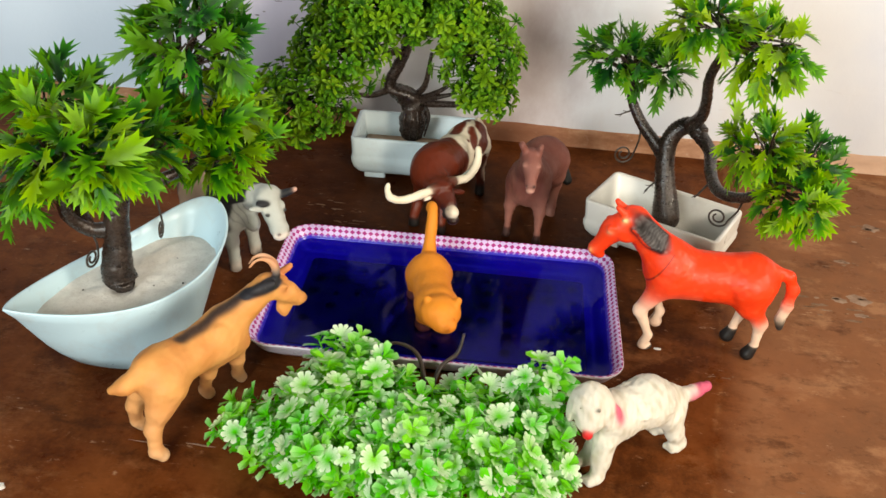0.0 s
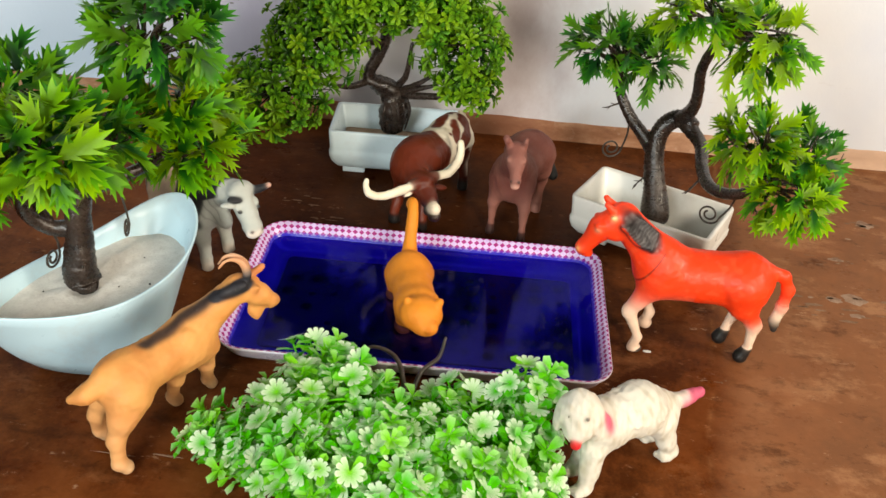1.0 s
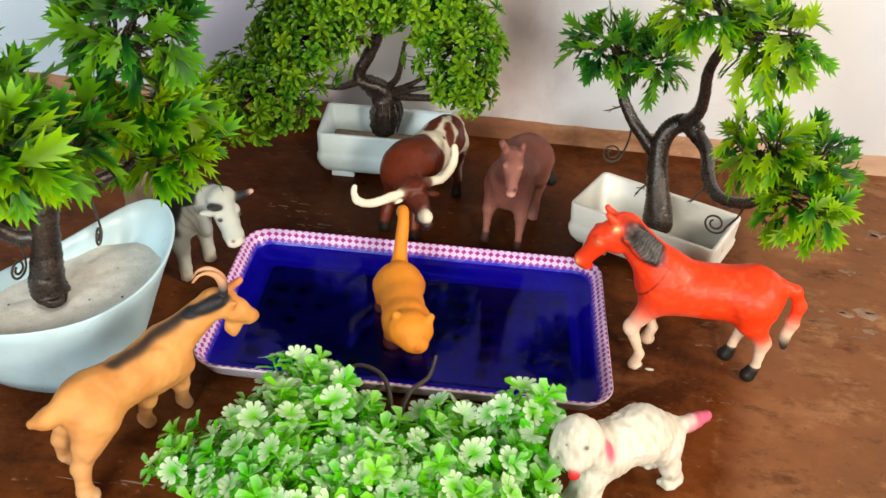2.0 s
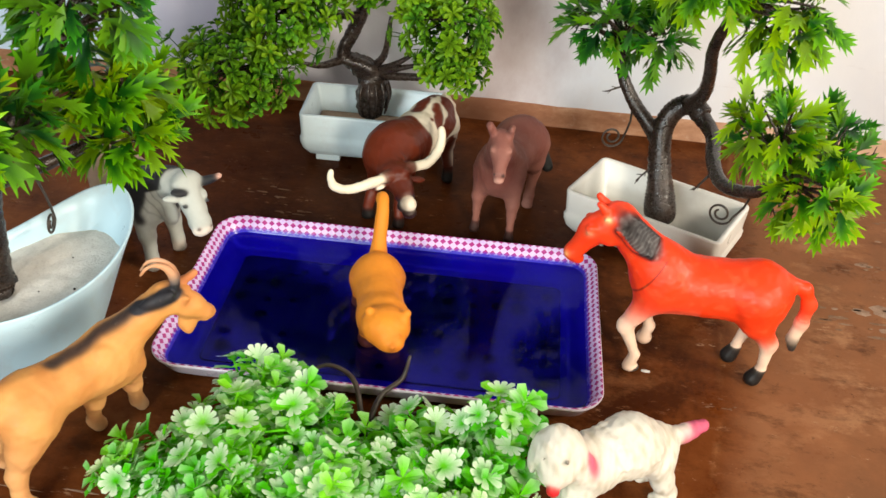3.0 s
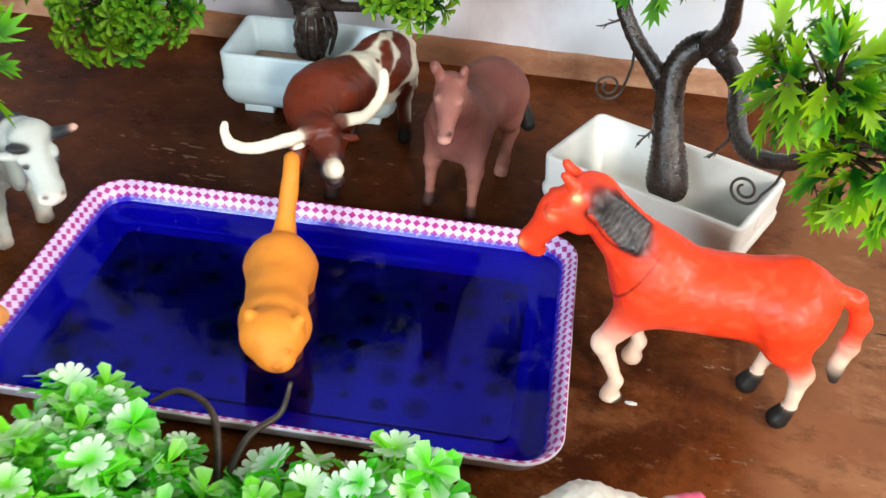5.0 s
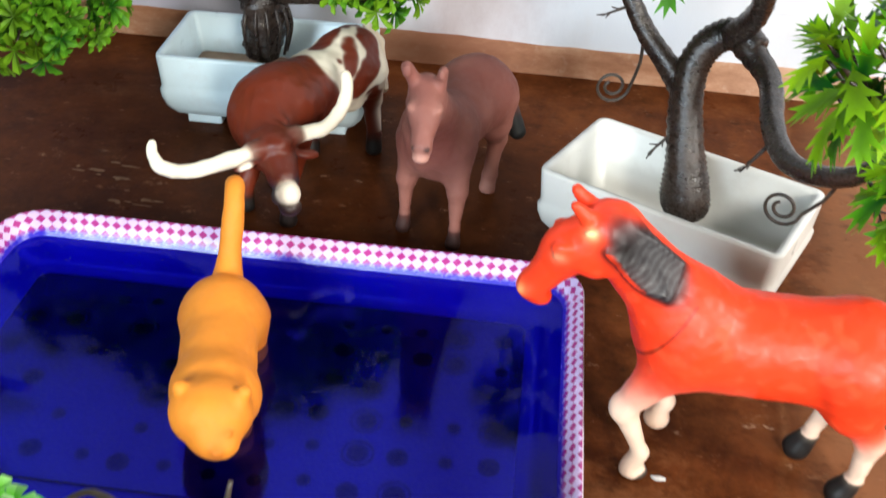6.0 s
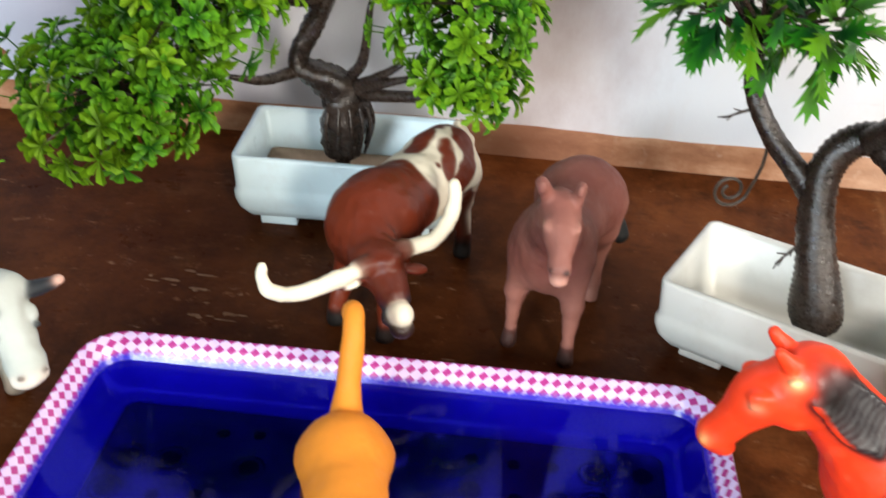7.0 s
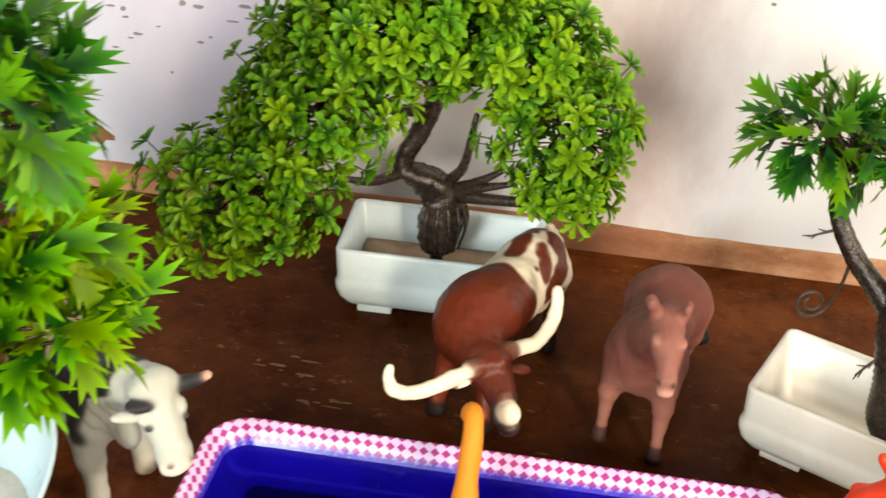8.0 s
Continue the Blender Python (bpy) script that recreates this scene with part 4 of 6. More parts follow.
boat = [boat_ring(*r) for r in (
    (0.049, 0.034, 0.0, 0.0, 0.0, 0.0210), (0.052, 0.037, 0.0008, 0.0, 0.0, 0.0210), (0.066, 0.0415, 0.016, 0.002, 0.002, 0.0175), (0.0755, 0.0435, 0.028, 0.004, 0.005, 0.0150), (0.084, 0.0450, 0.040, 0.007, 0.010, 0.0136), (0.096, 0.0478, 0.058, 0.011, 0.018, 0.0135), (0.1045, 0.0495, 0.0690, 0.012, 0.022, 0.0135),
    (0.1040, 0.0490, 0.0704, 0.012, 0.0222, 0.0135), (0.1022, 0.0474, 0.0700, 0.012, 0.0216, 0.0135), (0.0955, 0.0455, 0.0620, 0.010, 0.015, 0.0135), (0.0875, 0.0428, 0.050, 0.004, 0.004, 0.0132), (0.074, 0.037, 0.040, 0.0, 0.0, 0.013))]
bowl = part("bowl", loft("bowl", boat), CERAMIC_BOWL, left_tree, "cool white boat-shaped bowl with a pointed and a raised round end")
bowl.matrix_basis = Matrix.Translation(Vector((-0.2555, -0.075, 0.0)) - left_tree.location - LEFT_SHIFT) @ Matrix.Rotation(radians(BOAT_TURN), 4, "Z")


STEM = (-0.0082, -0.0099)


def sand_height(x, y, s):
    """Dusty sand, slightly heaped, with a small hole round the stem of the tree."""
    hole = math.exp(-(((x - STEM[0]) ** 2 + (y - STEM[1]) ** 2) / 0.0085**2))
    lip = math.exp(-((math.hypot(x - STEM[0], y - STEM[1]) - 0.013) ** 2) / 0.004**2)
    return 0.0568 + 0.0014 * noise.noise((x * 45, y * 45, 2.0)) + 0.0012 * noise.noise((x * 130, y * 130, 5.0)) + 0.001 * (1 - s) - 0.0045 * hole + 0.0012 * lip


def sand_bed():
    rings = []
    for s in (1.0, 0.93, 0.86, 0.79, 0.72, 0.65, 0.58, 0.51, 0.44, 0.37, 0.30, 0.23, 0.16, 0.09, 0.03):
        ring = boat_ring(0.0894 * s, 0.0443 * s, 0.0570, 0.0, 0.0, 0.0133 * s)
        rings.append([(x, y, sand_height(x, y, s)) for x, y, z in ring])
    return loft("sand", rings, False, True)


part("sand", sand_bed(), SAND_PALE, bowl, "pale dusty sand filling the bowl")
CRUMB = mesh_from("crumb", *tube_data([(0, 0, -0.0008, 0.0005), (0.0006, 0, 0.0001, 0.0012), (0.0012, 0.0004, 0.0007, 0.0004)], 2, 6, 0.4, 0.0, 3))
CRUMB.materials.append(BARK_GREY)
for x, y, g, size in ((-0.048, -0.034, 20, 1.0), (0.030, -0.041, 80, 0.9), (0.012, -0.026, 150, 0.6), (-0.030, 0.012, 210, 0.7), (0.052, -0.006, 300, 0.6)):
    piece("crumb", CRUMB, bowl, Matrix.Translation((x, y, sand_height(x, y, 0.7) + 0.0004)) @ Matrix.Rotation(radians(g), 4, "Z") @ Matrix.Scale(size, 4))
limb(left_tree, "trunk", [(-0.257, -0.084, 0.044, 0.0050), (-0.257, -0.084, 0.0638, 0.0056), (-0.257, -0.084, 0.0648, 0.0122), (-0.2575, -0.0835, 0.0670, 0.0132), (-0.258, -0.083, 0.076, 0.0130), (-0.257, -0.080, 0.100, 0.0105), (-0.256, -0.076, 0.130, 0.0095), (-0.250, -0.066, 0.160, 0.008), (-0.235, -0.04, 0.190, 0.006), (-0.22, -0.01, 0.222, 0.0045)], BARK_GREY, steps=8, sides=18, rough=0.09, ridge=0.02, seed=8)
limb(left_tree, "branch", [(-0.257, -0.079, 0.112, 0.007), (-0.276, -0.084, 0.112, 0.006), (-0.288, -0.095, 0.130, 0.005), (-0.280, -0.110, 0.165, 0.004)], BARK_GREY, steps=6, sides=9, rough=0.1, seed=9)
limb(left_tree, "branch", [(-0.255, -0.073, 0.138, 0.0065), (-0.230, -0.045, 0.142, 0.005), (-0.205, -0.012, 0.148, 0.004)], BARK_GREY, steps=6, sides=9, rough=0.1, seed=10)
limb(left_tree, "branch", [(-0.276, -0.084, 0.113, 0.005), (-0.305, -0.06, 0.135, 0.0045), (-0.322, -0.04, 0.165, 0.0035)], BARK_GREY, steps=6, sides=9, rough=0.1, seed=11)
leaf_pad(left_tree, (-0.280, -0.110, 0.165), (-0.256, -0.122, 0.206), (0.046, 0.040, 0.024), 14, 0.037, 31, MAPLES)
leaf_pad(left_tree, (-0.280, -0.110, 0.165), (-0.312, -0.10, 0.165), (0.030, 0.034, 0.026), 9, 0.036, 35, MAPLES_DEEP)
leaf_pad(left_tree, (-0.205, -0.012, 0.148), (-0.190, 0.002, 0.150), (0.030, 0.032, 0.018), 10, 0.033, 32, MAPLES)
leaf_pad(left_tree, (-0.205, -0.012, 0.148), (-0.204, 0.006, 0.182), (0.040, 0.032, 0.020), 12, 0.033, 36, MAPLES)
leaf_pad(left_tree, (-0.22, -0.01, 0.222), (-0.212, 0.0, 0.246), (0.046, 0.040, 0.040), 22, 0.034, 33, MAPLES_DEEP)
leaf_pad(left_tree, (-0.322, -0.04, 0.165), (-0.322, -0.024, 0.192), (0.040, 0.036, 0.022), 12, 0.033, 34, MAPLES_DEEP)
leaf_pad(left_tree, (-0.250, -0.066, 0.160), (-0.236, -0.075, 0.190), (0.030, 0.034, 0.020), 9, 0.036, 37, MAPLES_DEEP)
spiral_wire(left_tree, (-0.276, -0.084, 0.108), (-0.2795, -0.083, 0.083), 0.0085, 1.38)
spiral_wire(left_tree, (-0.236, -0.051, 0.139), (-0.242, -0.030, 0.085), 0.0085, 1.76)
left_tree.location += LEFT_SHIFT

# the small-leaved bonsai against the wall
mid_tree = holder("potted_bonsai", (-0.066, 0.280, 0.0), label="artificial small-leaved bonsai with a broad crown in a white trough", category="potted plant", group="bonsai plants round the tray")
planter_parts(mid_tree, 4, 0.069, 0.0390, 0.053, CERAMIC_BLUE, SAND_BROWN, 0.027)
limb(mid_tree, "trunk", [(-0.071, 0.276, 0.016, 0.0045), (-0.071, 0.276, 0.040, 0.0050), (-0.071, 0.276, 0.044, 0.0105), (-0.070, 0.276, 0.056, 0.0138), (-0.069, 0.275, 0.072, 0.0142), (-0.071, 0.274, 0.088, 0.0128), (-0.082, 0.270, 0.097, 0.0095), (-0.095, 0.267, 0.104, 0.0068), (-0.094, 0.267, 0.115, 0.0058), (-0.085, 0.270, 0.132, 0.0062), (-0.078, 0.271, 0.152, 0.0060), (-0.076, 0.271, 0.20, 0.0045)], BARK_GREY, steps=7, sides=16, rough=0.20, ridge=0.02, seed=12)
MID_LIMBS = (((-0.094, 0.267, 0.102), (-0.112, 0.250, 0.100), (-0.128, 0.236, 0.106)), ((-0.060, 0.270, 0.094), (-0.046, 0.264, 0.103), (-0.030, 0.260, 0.115)), ((-0.060, 0.270, 0.090), (-0.046, 0.264, 0.098), (-0.022, 0.258, 0.108)), ((-0.064, 0.272, 0.098), (-0.056, 0.268, 0.112), (-0.050, 0.262, 0.150)), ((-0.058, 0.270, 0.088), (-0.006, 0.255, 0.0985), (0.036, 0.250, 0.106)), ((-0.080, 0.270, 0.145), (-0.100, 0.245, 0.152), (-0.115, 0.230, 0.160)), ((-0.077, 0.271, 0.165), (-0.055, 0.262, 0.170), (-0.04, 0.255, 0.175)))
for i, (a, b, c) in enumerate(MID_LIMBS):
    limb(mid_tree, "branch", [(*a, 0.0042), (*b, 0.0032), (*c, 0.0018)], BARK_GREY, steps=6, sides=8, rough=0.15, seed=40 + i)
for i in range(7):
    g = -1.9 + 0.42 * i
    limb(mid_tree, "root_strand", [(-0.071 + 0.015 * math.cos(g), 0.278 + 0.015 * math.sin(g), 0.082, 0.0014), (-0.071 + 0.0195 * math.cos(g), 0.278 + 0.0195 * math.sin(g), 0.066, 0.0013), (-0.071 + 0.0155 * math.cos(g), 0.278 + 0.0155 * math.sin(g), 0.046, 0.0009)], BARK_GREY, steps=4, sides=5)
ROSETTES = [rosette("sprig", i) for i in range(4)]
for me in ROSETTES:
    me.materials.append(LEAF_BOX)
MID_LOBES = (((-0.172, 0.180, 0.118), (0.056, 0.050, 0.040)), ((-0.140, 0.205, 0.165), (0.052, 0.046, 0.042)), ((-0.085, 0.235, 0.218), (0.074, 0.048, 0.044)), ((0.006, 0.252, 0.158), (0.046, 0.042, 0.046)), ((-0.120, 0.225, 0.205), (0.050, 0.044, 0.038)), ((-0.025, 0.25, 0.200), (0.052, 0.042, 0.038)), ((0.010, 0.248, 0.114), (0.034, 0.034, 0.014)), ((-0.045, 0.245, 0.214), (0.045, 0.026, 0.022)))


def mid_crown():
    rng = random.Random(5)
    base = Vector(mid_tree.location)
    twigs, near, deep = [], [], []
    for li, (c, r) in enumerate(MID_LOBES):
        c = Vector(c) - base
        count = int(42000 * (r[0] * r[1] + r[0] * r[2] + r[1] * r[2]) / 2)
        for i in range(count):
            t = (i + 0.5) / count
            up = 1 - 2 * t
            g = 2.399963 * i + rng.uniform(-0.4, 0.4)
            flat = math.sqrt(1 - up * up)
            d = Vector((flat * math.cos(g), flat * math.sin(g), up))
            k = rng.uniform(0.55, 1.06) * (1 + 0.34 * noise.noise((d.x * 2.1 + li * 3, d.y * 2.1, d.z * 2.1)))
            p = c + Vector((d.x * r[0], d.y * r[1], d.z * r[2])) * k
            if p.y + base.y > WALL_Y - 0.022 or p.z < 0.012:
                continue
            way = (d + Vector((rng.uniform(-0.3, 0.3), rng.uniform(-0.3, 0.3), 0.45))).normalized()
            m = aim_z(p, way, rng.uniform(0, 6), rng.uniform(0.0090, 0.0140))
            (near if d.y < 0.25 and k > 0.8 else deep).append((m, p, way))
            if i % 7 == 0:
                twigs.append(tube_data([(*c.lerp(p, 0.1), 0.0011), (*c.lerp(p, 0.6), 0.0008), (*p, 0.0005)], steps=2, sides=4))
    rng.shuffle(near)
    crown = part("spray", mesh_from("spray", *join_data(twigs)), BARK_GREY, mid_tree)
    for m, p, way in near[:290]:
        piece("sprig", rng.choice(ROSETTES), crown, m)
    rest = near[290:] + deep
    chunks = []
    for m, p, way in rest:
        src = rng.choice(ROSETTES)
        tips = [d.value for d in src.attributes["tip"].data]
        chunks.append(([m @ v.co for v in src.vertices], [tuple(f.vertices) for f in src.polygons], tips))
    part("foliage", collect("foliage", chunks), LEAF_BOX, mid_tree)["kind"] = "stuff"


mid_crown()
mid_tree.location += Vector((-0.001, 0.007, 0.0))

# the low bush lying before the tray
bush = holder("artificial_bush", (0.0, -0.19, 0.0), label="low artificial bush of green sprigs with whitish fan-shaped heads", category="artificial plant")
FANS = [fan_sprig("sprig", i) for i in range(9)]
for me in FANS:
    me.materials.append(LEAF_BUSH)


def bush_parts():
    rng = random.Random(9)
    base = Vector(bush.location)
    stems, spots = [], []
    hub = Vector((0.012, 0.055, 0.02))
    count = 500
    for i in range(count):
        t = (i + 0.5) / count
        g = 2.399963 * i + rng.uniform(-0.3, 0.3)
        rr = math.sqrt(t)
        x, y = 0.126 * rr * math.cos(g), 0.080 * rr * math.sin(g)
        if y < 0:
            # the front is shallow, and draws in towards both ends
            y *= 0.62 * (1 - 0.35 * (x / 0.126) ** 2)
        dome = 0.058 * (1 - 0.72 * rr**2.4) + 0.010 * noise.noise((x * 34, y * 34, 1.0))
        # two crests at the back with a hollow between them
        dome += 0.024 * math.exp(-((x + 0.055) / 0.038) ** 2 - ((y - 0.062) / 0.030) ** 2)
        dome += 0.027 * math.exp(-((x - 0.098) / 0.030) ** 2 - ((y - 0.055) / 0.028) ** 2)
        dome -= 0.040 * math.exp(-((x - 0.028) / 0.034) ** 2 - ((y - 0.070) / 0.034) ** 2)
        p = Vector((x, y, max(dome * rng.uniform(0.5, 1.0), 0.006)))
        way = Vector((x * 5, y * 6 - 0.12, 0.85 + 0.2 * (1 - rr))) + Vector((rng.uniform(-0.5, 0.5), rng.uniform(-0.5, 0.5), 0))
        spots.append((p, way.normalized(), rr))
        if i % 7 == 0:
            mid = hub.lerp(p, 0.55) + Vector((0, 0, 0.006))
            stems.append(tube_data([(*hub, 0.0016), (*mid, 0.0012), (*p, 0.0007)], steps=3, sides=5))
    for cx, cy, top, r, n in ((0.102, 0.058, 0.073, 0.020, 18), (0.062, 0.060, 0.056, 0.020, 10), (-0.055, 0.066, 0.058, 0.026, 16)):
        for i in range(n):
            g, rr = rng.uniform(0, 6.3), math.sqrt(rng.random())
            p = Vector((cx + r * rr * math.cos(g), cy + r * rr * math.sin(g), top * rng.uniform(0.6, 1.0) - 0.02 * rr))
            spots.insert(0, (p, Vector((math.cos(g) * rr * 0.7, math.sin(g) * rr * 0.7, 0.9)).normalized(), 0.5))
            stems.append(tube_data([(*hub, 0.0016), (*(hub.lerp(p, 0.5)), 0.0012), (*p, 0.0007)], steps=3, sides=5))
    stalk = part("stalk", mesh_from("stalk", *join_data(stems)), LEAF_BUSH, bush)
    with_tip(stalk.data, [0.1] * len(stalk.data.vertices))
    lead, tail = spots[:42], spots[42:]
    rng.shuffle(tail)
    spots = lead + tail
    for p, way, rr in spots[:295]:
        piece("sprig", rng.choice(FANS), stalk, aim_z(p - way * 0.016, way, rng.uniform(0, 6), rng.uniform(0.026, 0.037)))
    chunks = []
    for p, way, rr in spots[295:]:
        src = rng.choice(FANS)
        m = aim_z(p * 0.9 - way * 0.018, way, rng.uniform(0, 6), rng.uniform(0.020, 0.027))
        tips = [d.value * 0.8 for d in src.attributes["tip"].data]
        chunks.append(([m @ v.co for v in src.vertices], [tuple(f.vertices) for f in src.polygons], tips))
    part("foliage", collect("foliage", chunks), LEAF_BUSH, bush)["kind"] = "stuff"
    for rows in (((0.012, -0.125, 0.012, 0.0022), (0.018, -0.10, 0.028, 0.0019), (0.03, -0.086, 0.034, 0.0016), (0.034, -0.08, 0.05, 0.001)), ((0.012, -0.125, 0.012, 0.0022), (0.0, -0.095, 0.032, 0.0018), (-0.02, -0.085, 0.036, 0.0015), (-0.035, -0.09, 0.03, 0.001)), ((0.012, -0.125, 0.012, 0.0022), (0.03, -0.11, 0.02, 0.0016), (0.05, -0.105, 0.026, 0.001))):
        limb(bush, "twig", rows, WIRE, steps=6, sides=7, rough=0.1)


bush_parts()


# ---- the toy animals ----
def toy(name, fig, at, material, label, category, shift=(0, 0), turn=0.0, grow=1.0, **kw):
    """Skins the figure; shift, turn and grow set it about its base point."""
    me = fig.mesh(name, **kw)
    me.transform(Matrix.Scale(grow, 4) @ Matrix.Translation((-at[0], -at[1], -at[2])))
    ob = solo(name, me, material, (at[0] + shift[0], at[1] + shift[1], at[2]), label=label, category=category, group="toy animals round the tray")
    ob.rotation_euler.z = radians(turn)
    return ob


def gate(v, at, width):
    """Soft step: 0 below, 1 above."""
    return 1 / (1 + np.exp(-np.clip((v - at) / width, -40, 40)))


def red_horse():
    f, w = Figure(0.0009), turned(0.225, 0.008, 180)
    red, cream, black, grey = (0.86, 0.048, 0.012), (0.74, 0.58, 0.44), (0.012, 0.011, 0.011), (0.011, 0.012, 0.014)

    def rod(a, ra, b, rb, c, k=0.006):
        f.rod(w(*a), ra, w(*b), rb, c, k)

    rod((-0.036, 0, 0.0715), 0.0218, (0.022, 0, 0.0725), 0.0218, red, 0.012)
    f.egg(w(-0.040, 0, 0.073), (0.0235, 0.0195, 0.0225), red, 0.010)
    f.egg(w(0.029, 0, 0.076), (0.020, 0.018, 0.0235), red, 0.010)
    rod((0.033, 0, 0.086), 0.0170, (0.062, 0, 0.115), 0.0118, red, 0.012)
    rod((0.066, 0, 0.119), 0.0122, (0.080, 0, 0.1085), 0.0098, red, 0.005)
    rod((0.080, 0, 0.1085), 0.0092, (0.0905, 0, 0.0905), 0.0064, red, 0.005)
    f.egg(w(0.0925, 0, 0.0880), (0.0064, 0.0066, 0.0060), red, 0.003)
    f.egg(w(0.0890, 0, 0.0835), (0.0050, 0.0052, 0.0034), red, 0.002)
    for s in (-1, 1):
        f.egg(w(0.069, s * 0.0080, 0.110), (0.0085, 0.0042, 0.0088), red, 0.003)
        f.egg(w(0.0820, s * 0.0080, 0.1135), (0.0050, 0.0030, 0.0030), red, 0.0015)
        rod((0.0750, s * 0.0052, 0.1270), 0.0034, (0.0800, s * 0.0060, 0.1318), 0.0020, red, 0.002)
        f.egg(w(0.0730, s * 0.0098, 0.1225), (0.0022, 0.0014, 0.0016), (0.78, 0.62, 0.30), 0.001)
        f.egg(w(0.0838, s * 0.0096, 0.1105), (0.0022, 0.0014, 0.0014), (0.62, 0.26, 0.14), 0.001)
        f.egg(w(0.0965, s * 0.0042, 0.0885), (0.0018, 0.0014, 0.0018), (0.78, 0.42, 0.16), 0.001)
    # mane, lying on the near side of the neck in ridges
    for i in range(13):
        t = i / 9 - 0.22
        bow = math.sin(math.pi * min(max(t, 0), 1))
        rod((0.0590 - 0.0200 * t, 0.0060 - 0.001 * t, 0.1240 - 0.0120 * t + 0.002 * bow), 0.0012, (0.0620 - 0.0190 * t, 0.0128 + 0.0015 * t, 0.1140 - 0.0125 * t - 0.0035 * bow), 0.0019, grey, 0.0012)
    # folds behind the shoulder and before the thigh
    rod((0.062, 0, 0.126), 0.004, (0.036, 0, 0.104), 0.004, red, 0.004)
    # muscles of chest and thigh
    f.egg(w(0.030, 0.012, 0.073), (0.011, 0.008, 0.015), red, 0.006)
    f.egg(w(-0.040, 0.013, 0.070), (0.015, 0.008, 0.018), red, 0.006)
    f.egg(w(-0.040, -0.013, 0.070), (0.015, 0.008, 0.018), red, 0.006)
    # legs
    rod((0.031, 0.010, 0.068), 0.0108, (0.0485, 0.0115, 0.038), 0.0052, red, 0.007)
    rod((0.0485, 0.0115, 0.039), 0.0051, (0.0375, 0.0115, 0.014), 0.0033, cream, 0.004)
    rod((0.0375, 0.0115, 0.013), 0.0037, (0.040, 0.0115, 0.004), 0.0044, cream, 0.003)
    f.egg(w(0.0385, 0.0115, 0.0020), (0.0062, 0.0054, 0.0034), black, 0.001)
    rod((0.029, -0.010, 0.068), 0.0108, (0.036, -0.0115, 0.044), 0.0052, red, 0.007)
    rod((0.036, -0.0115, 0.045), 0.0050, (0.027, -0.012, 0.024), 0.0034, cream, 0.004)
    rod((0.027, -0.012, 0.023), 0.0038, (0.030, -0.012, 0.013), 0.0046, cream, 0.003)
    f.egg(w(0.029, -0.012, 0.012), (0.0056, 0.005, 0.005), black, 0.002)
    for y, hx, fx in ((0.010, -0.054, -0.0505), (-0.014, -0.045, -0.036)):
        rod((-0.040, y, 0.070), 0.0150, (-0.042, y, 0.054), 0.0105, red, 0.008)
        rod((-0.042, y, 0.054), 0.0100, (hx, y, 0.036), 0.0056, red, 0.006)
        rod((hx, y, 0.036), 0.0051, (fx - 0.003, y, 0.017), 0.0037, cream, 0.005)
        rod((fx - 0.003, y, 0.0135), 0.0041, (fx + 0.001, y, 0.004), 0.0060, black, 0.0015)
    f.chain([w(-0.058, 0, 0.084) + (0.0050,), w(-0.070, 0, 0.080) + (0.0044,), w(-0.0760, 0, 0.067) + (0.0046,), w(-0.0750, -0.001, 0.050) + (0.0046,)], red)
    rod((-0.075, -0.001, 0.050), 0.0049, (-0.0725, -0.002, 0.036), 0.0044, cream, 0.003)
    rod((-0.0725, -0.002, 0.0345), 0.0050, (-0.0740, -0.002, 0.0265), 0.0028, (0.03, 0.027, 0.025), 0.001)

    def tint(p, c):
        # seam where the neck meets the body, thigh crease shade painted in, legs paling downwards
        lx, ly, lz = 0.225 - p[:, 0], 0.008 - p[:, 1], p[:, 2]
        isred = ((c[:, :1] > 0.5) & (c[:, 1:2] < 0.12)).astype(float)
        notblack = (c.sum(1, keepdims=True) > 0.25)
        pale = np.where(lx > 0.0, gate(-lz, -0.050, 0.004), gate(-lz, -0.036, 0.003))[:, None] * notblack * (lx > -0.062)[:, None]
        c = c * (1 - pale) + pale * np.array((0.76, 0.55, 0.42))
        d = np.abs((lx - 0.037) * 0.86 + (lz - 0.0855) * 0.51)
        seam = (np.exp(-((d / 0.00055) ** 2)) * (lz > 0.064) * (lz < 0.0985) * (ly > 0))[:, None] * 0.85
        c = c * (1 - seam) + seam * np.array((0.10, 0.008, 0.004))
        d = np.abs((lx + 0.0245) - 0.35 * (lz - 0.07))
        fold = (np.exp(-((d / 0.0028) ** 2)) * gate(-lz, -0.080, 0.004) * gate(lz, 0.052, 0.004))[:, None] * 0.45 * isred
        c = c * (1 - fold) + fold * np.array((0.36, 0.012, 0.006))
        worn = np.array([noise.noise((x * 150, y * 150, z * 150)) for x, y, z in p])
        m = (np.clip((worn - 0.3) * 0.6, 0, 0.10))[:, None] * isred
        c = c * (1 - m) + m * np.array((0.80, 0.22, 0.09))
        # the mane painted as a dark patch, a smudge round it and a worn hole in it
        along, side = (lx - 0.0505) * 0.758 + (lz - 0.1130) * 0.652, (lx - 0.0505) * 0.652 - (lz - 0.1130) * 0.758
        wide = np.interp(along, (-0.024, -0.014, 0.004, 0.022), (0.0066, 0.0092, 0.0082, 0.0058))
        m = (gate(1 - (np.abs((along - 0.0005) / 0.0222) ** 2.4 + np.abs((side + 0.001) / wide) ** 2.4), 0.0, 0.22) * (ly > 0.002))[:, None]
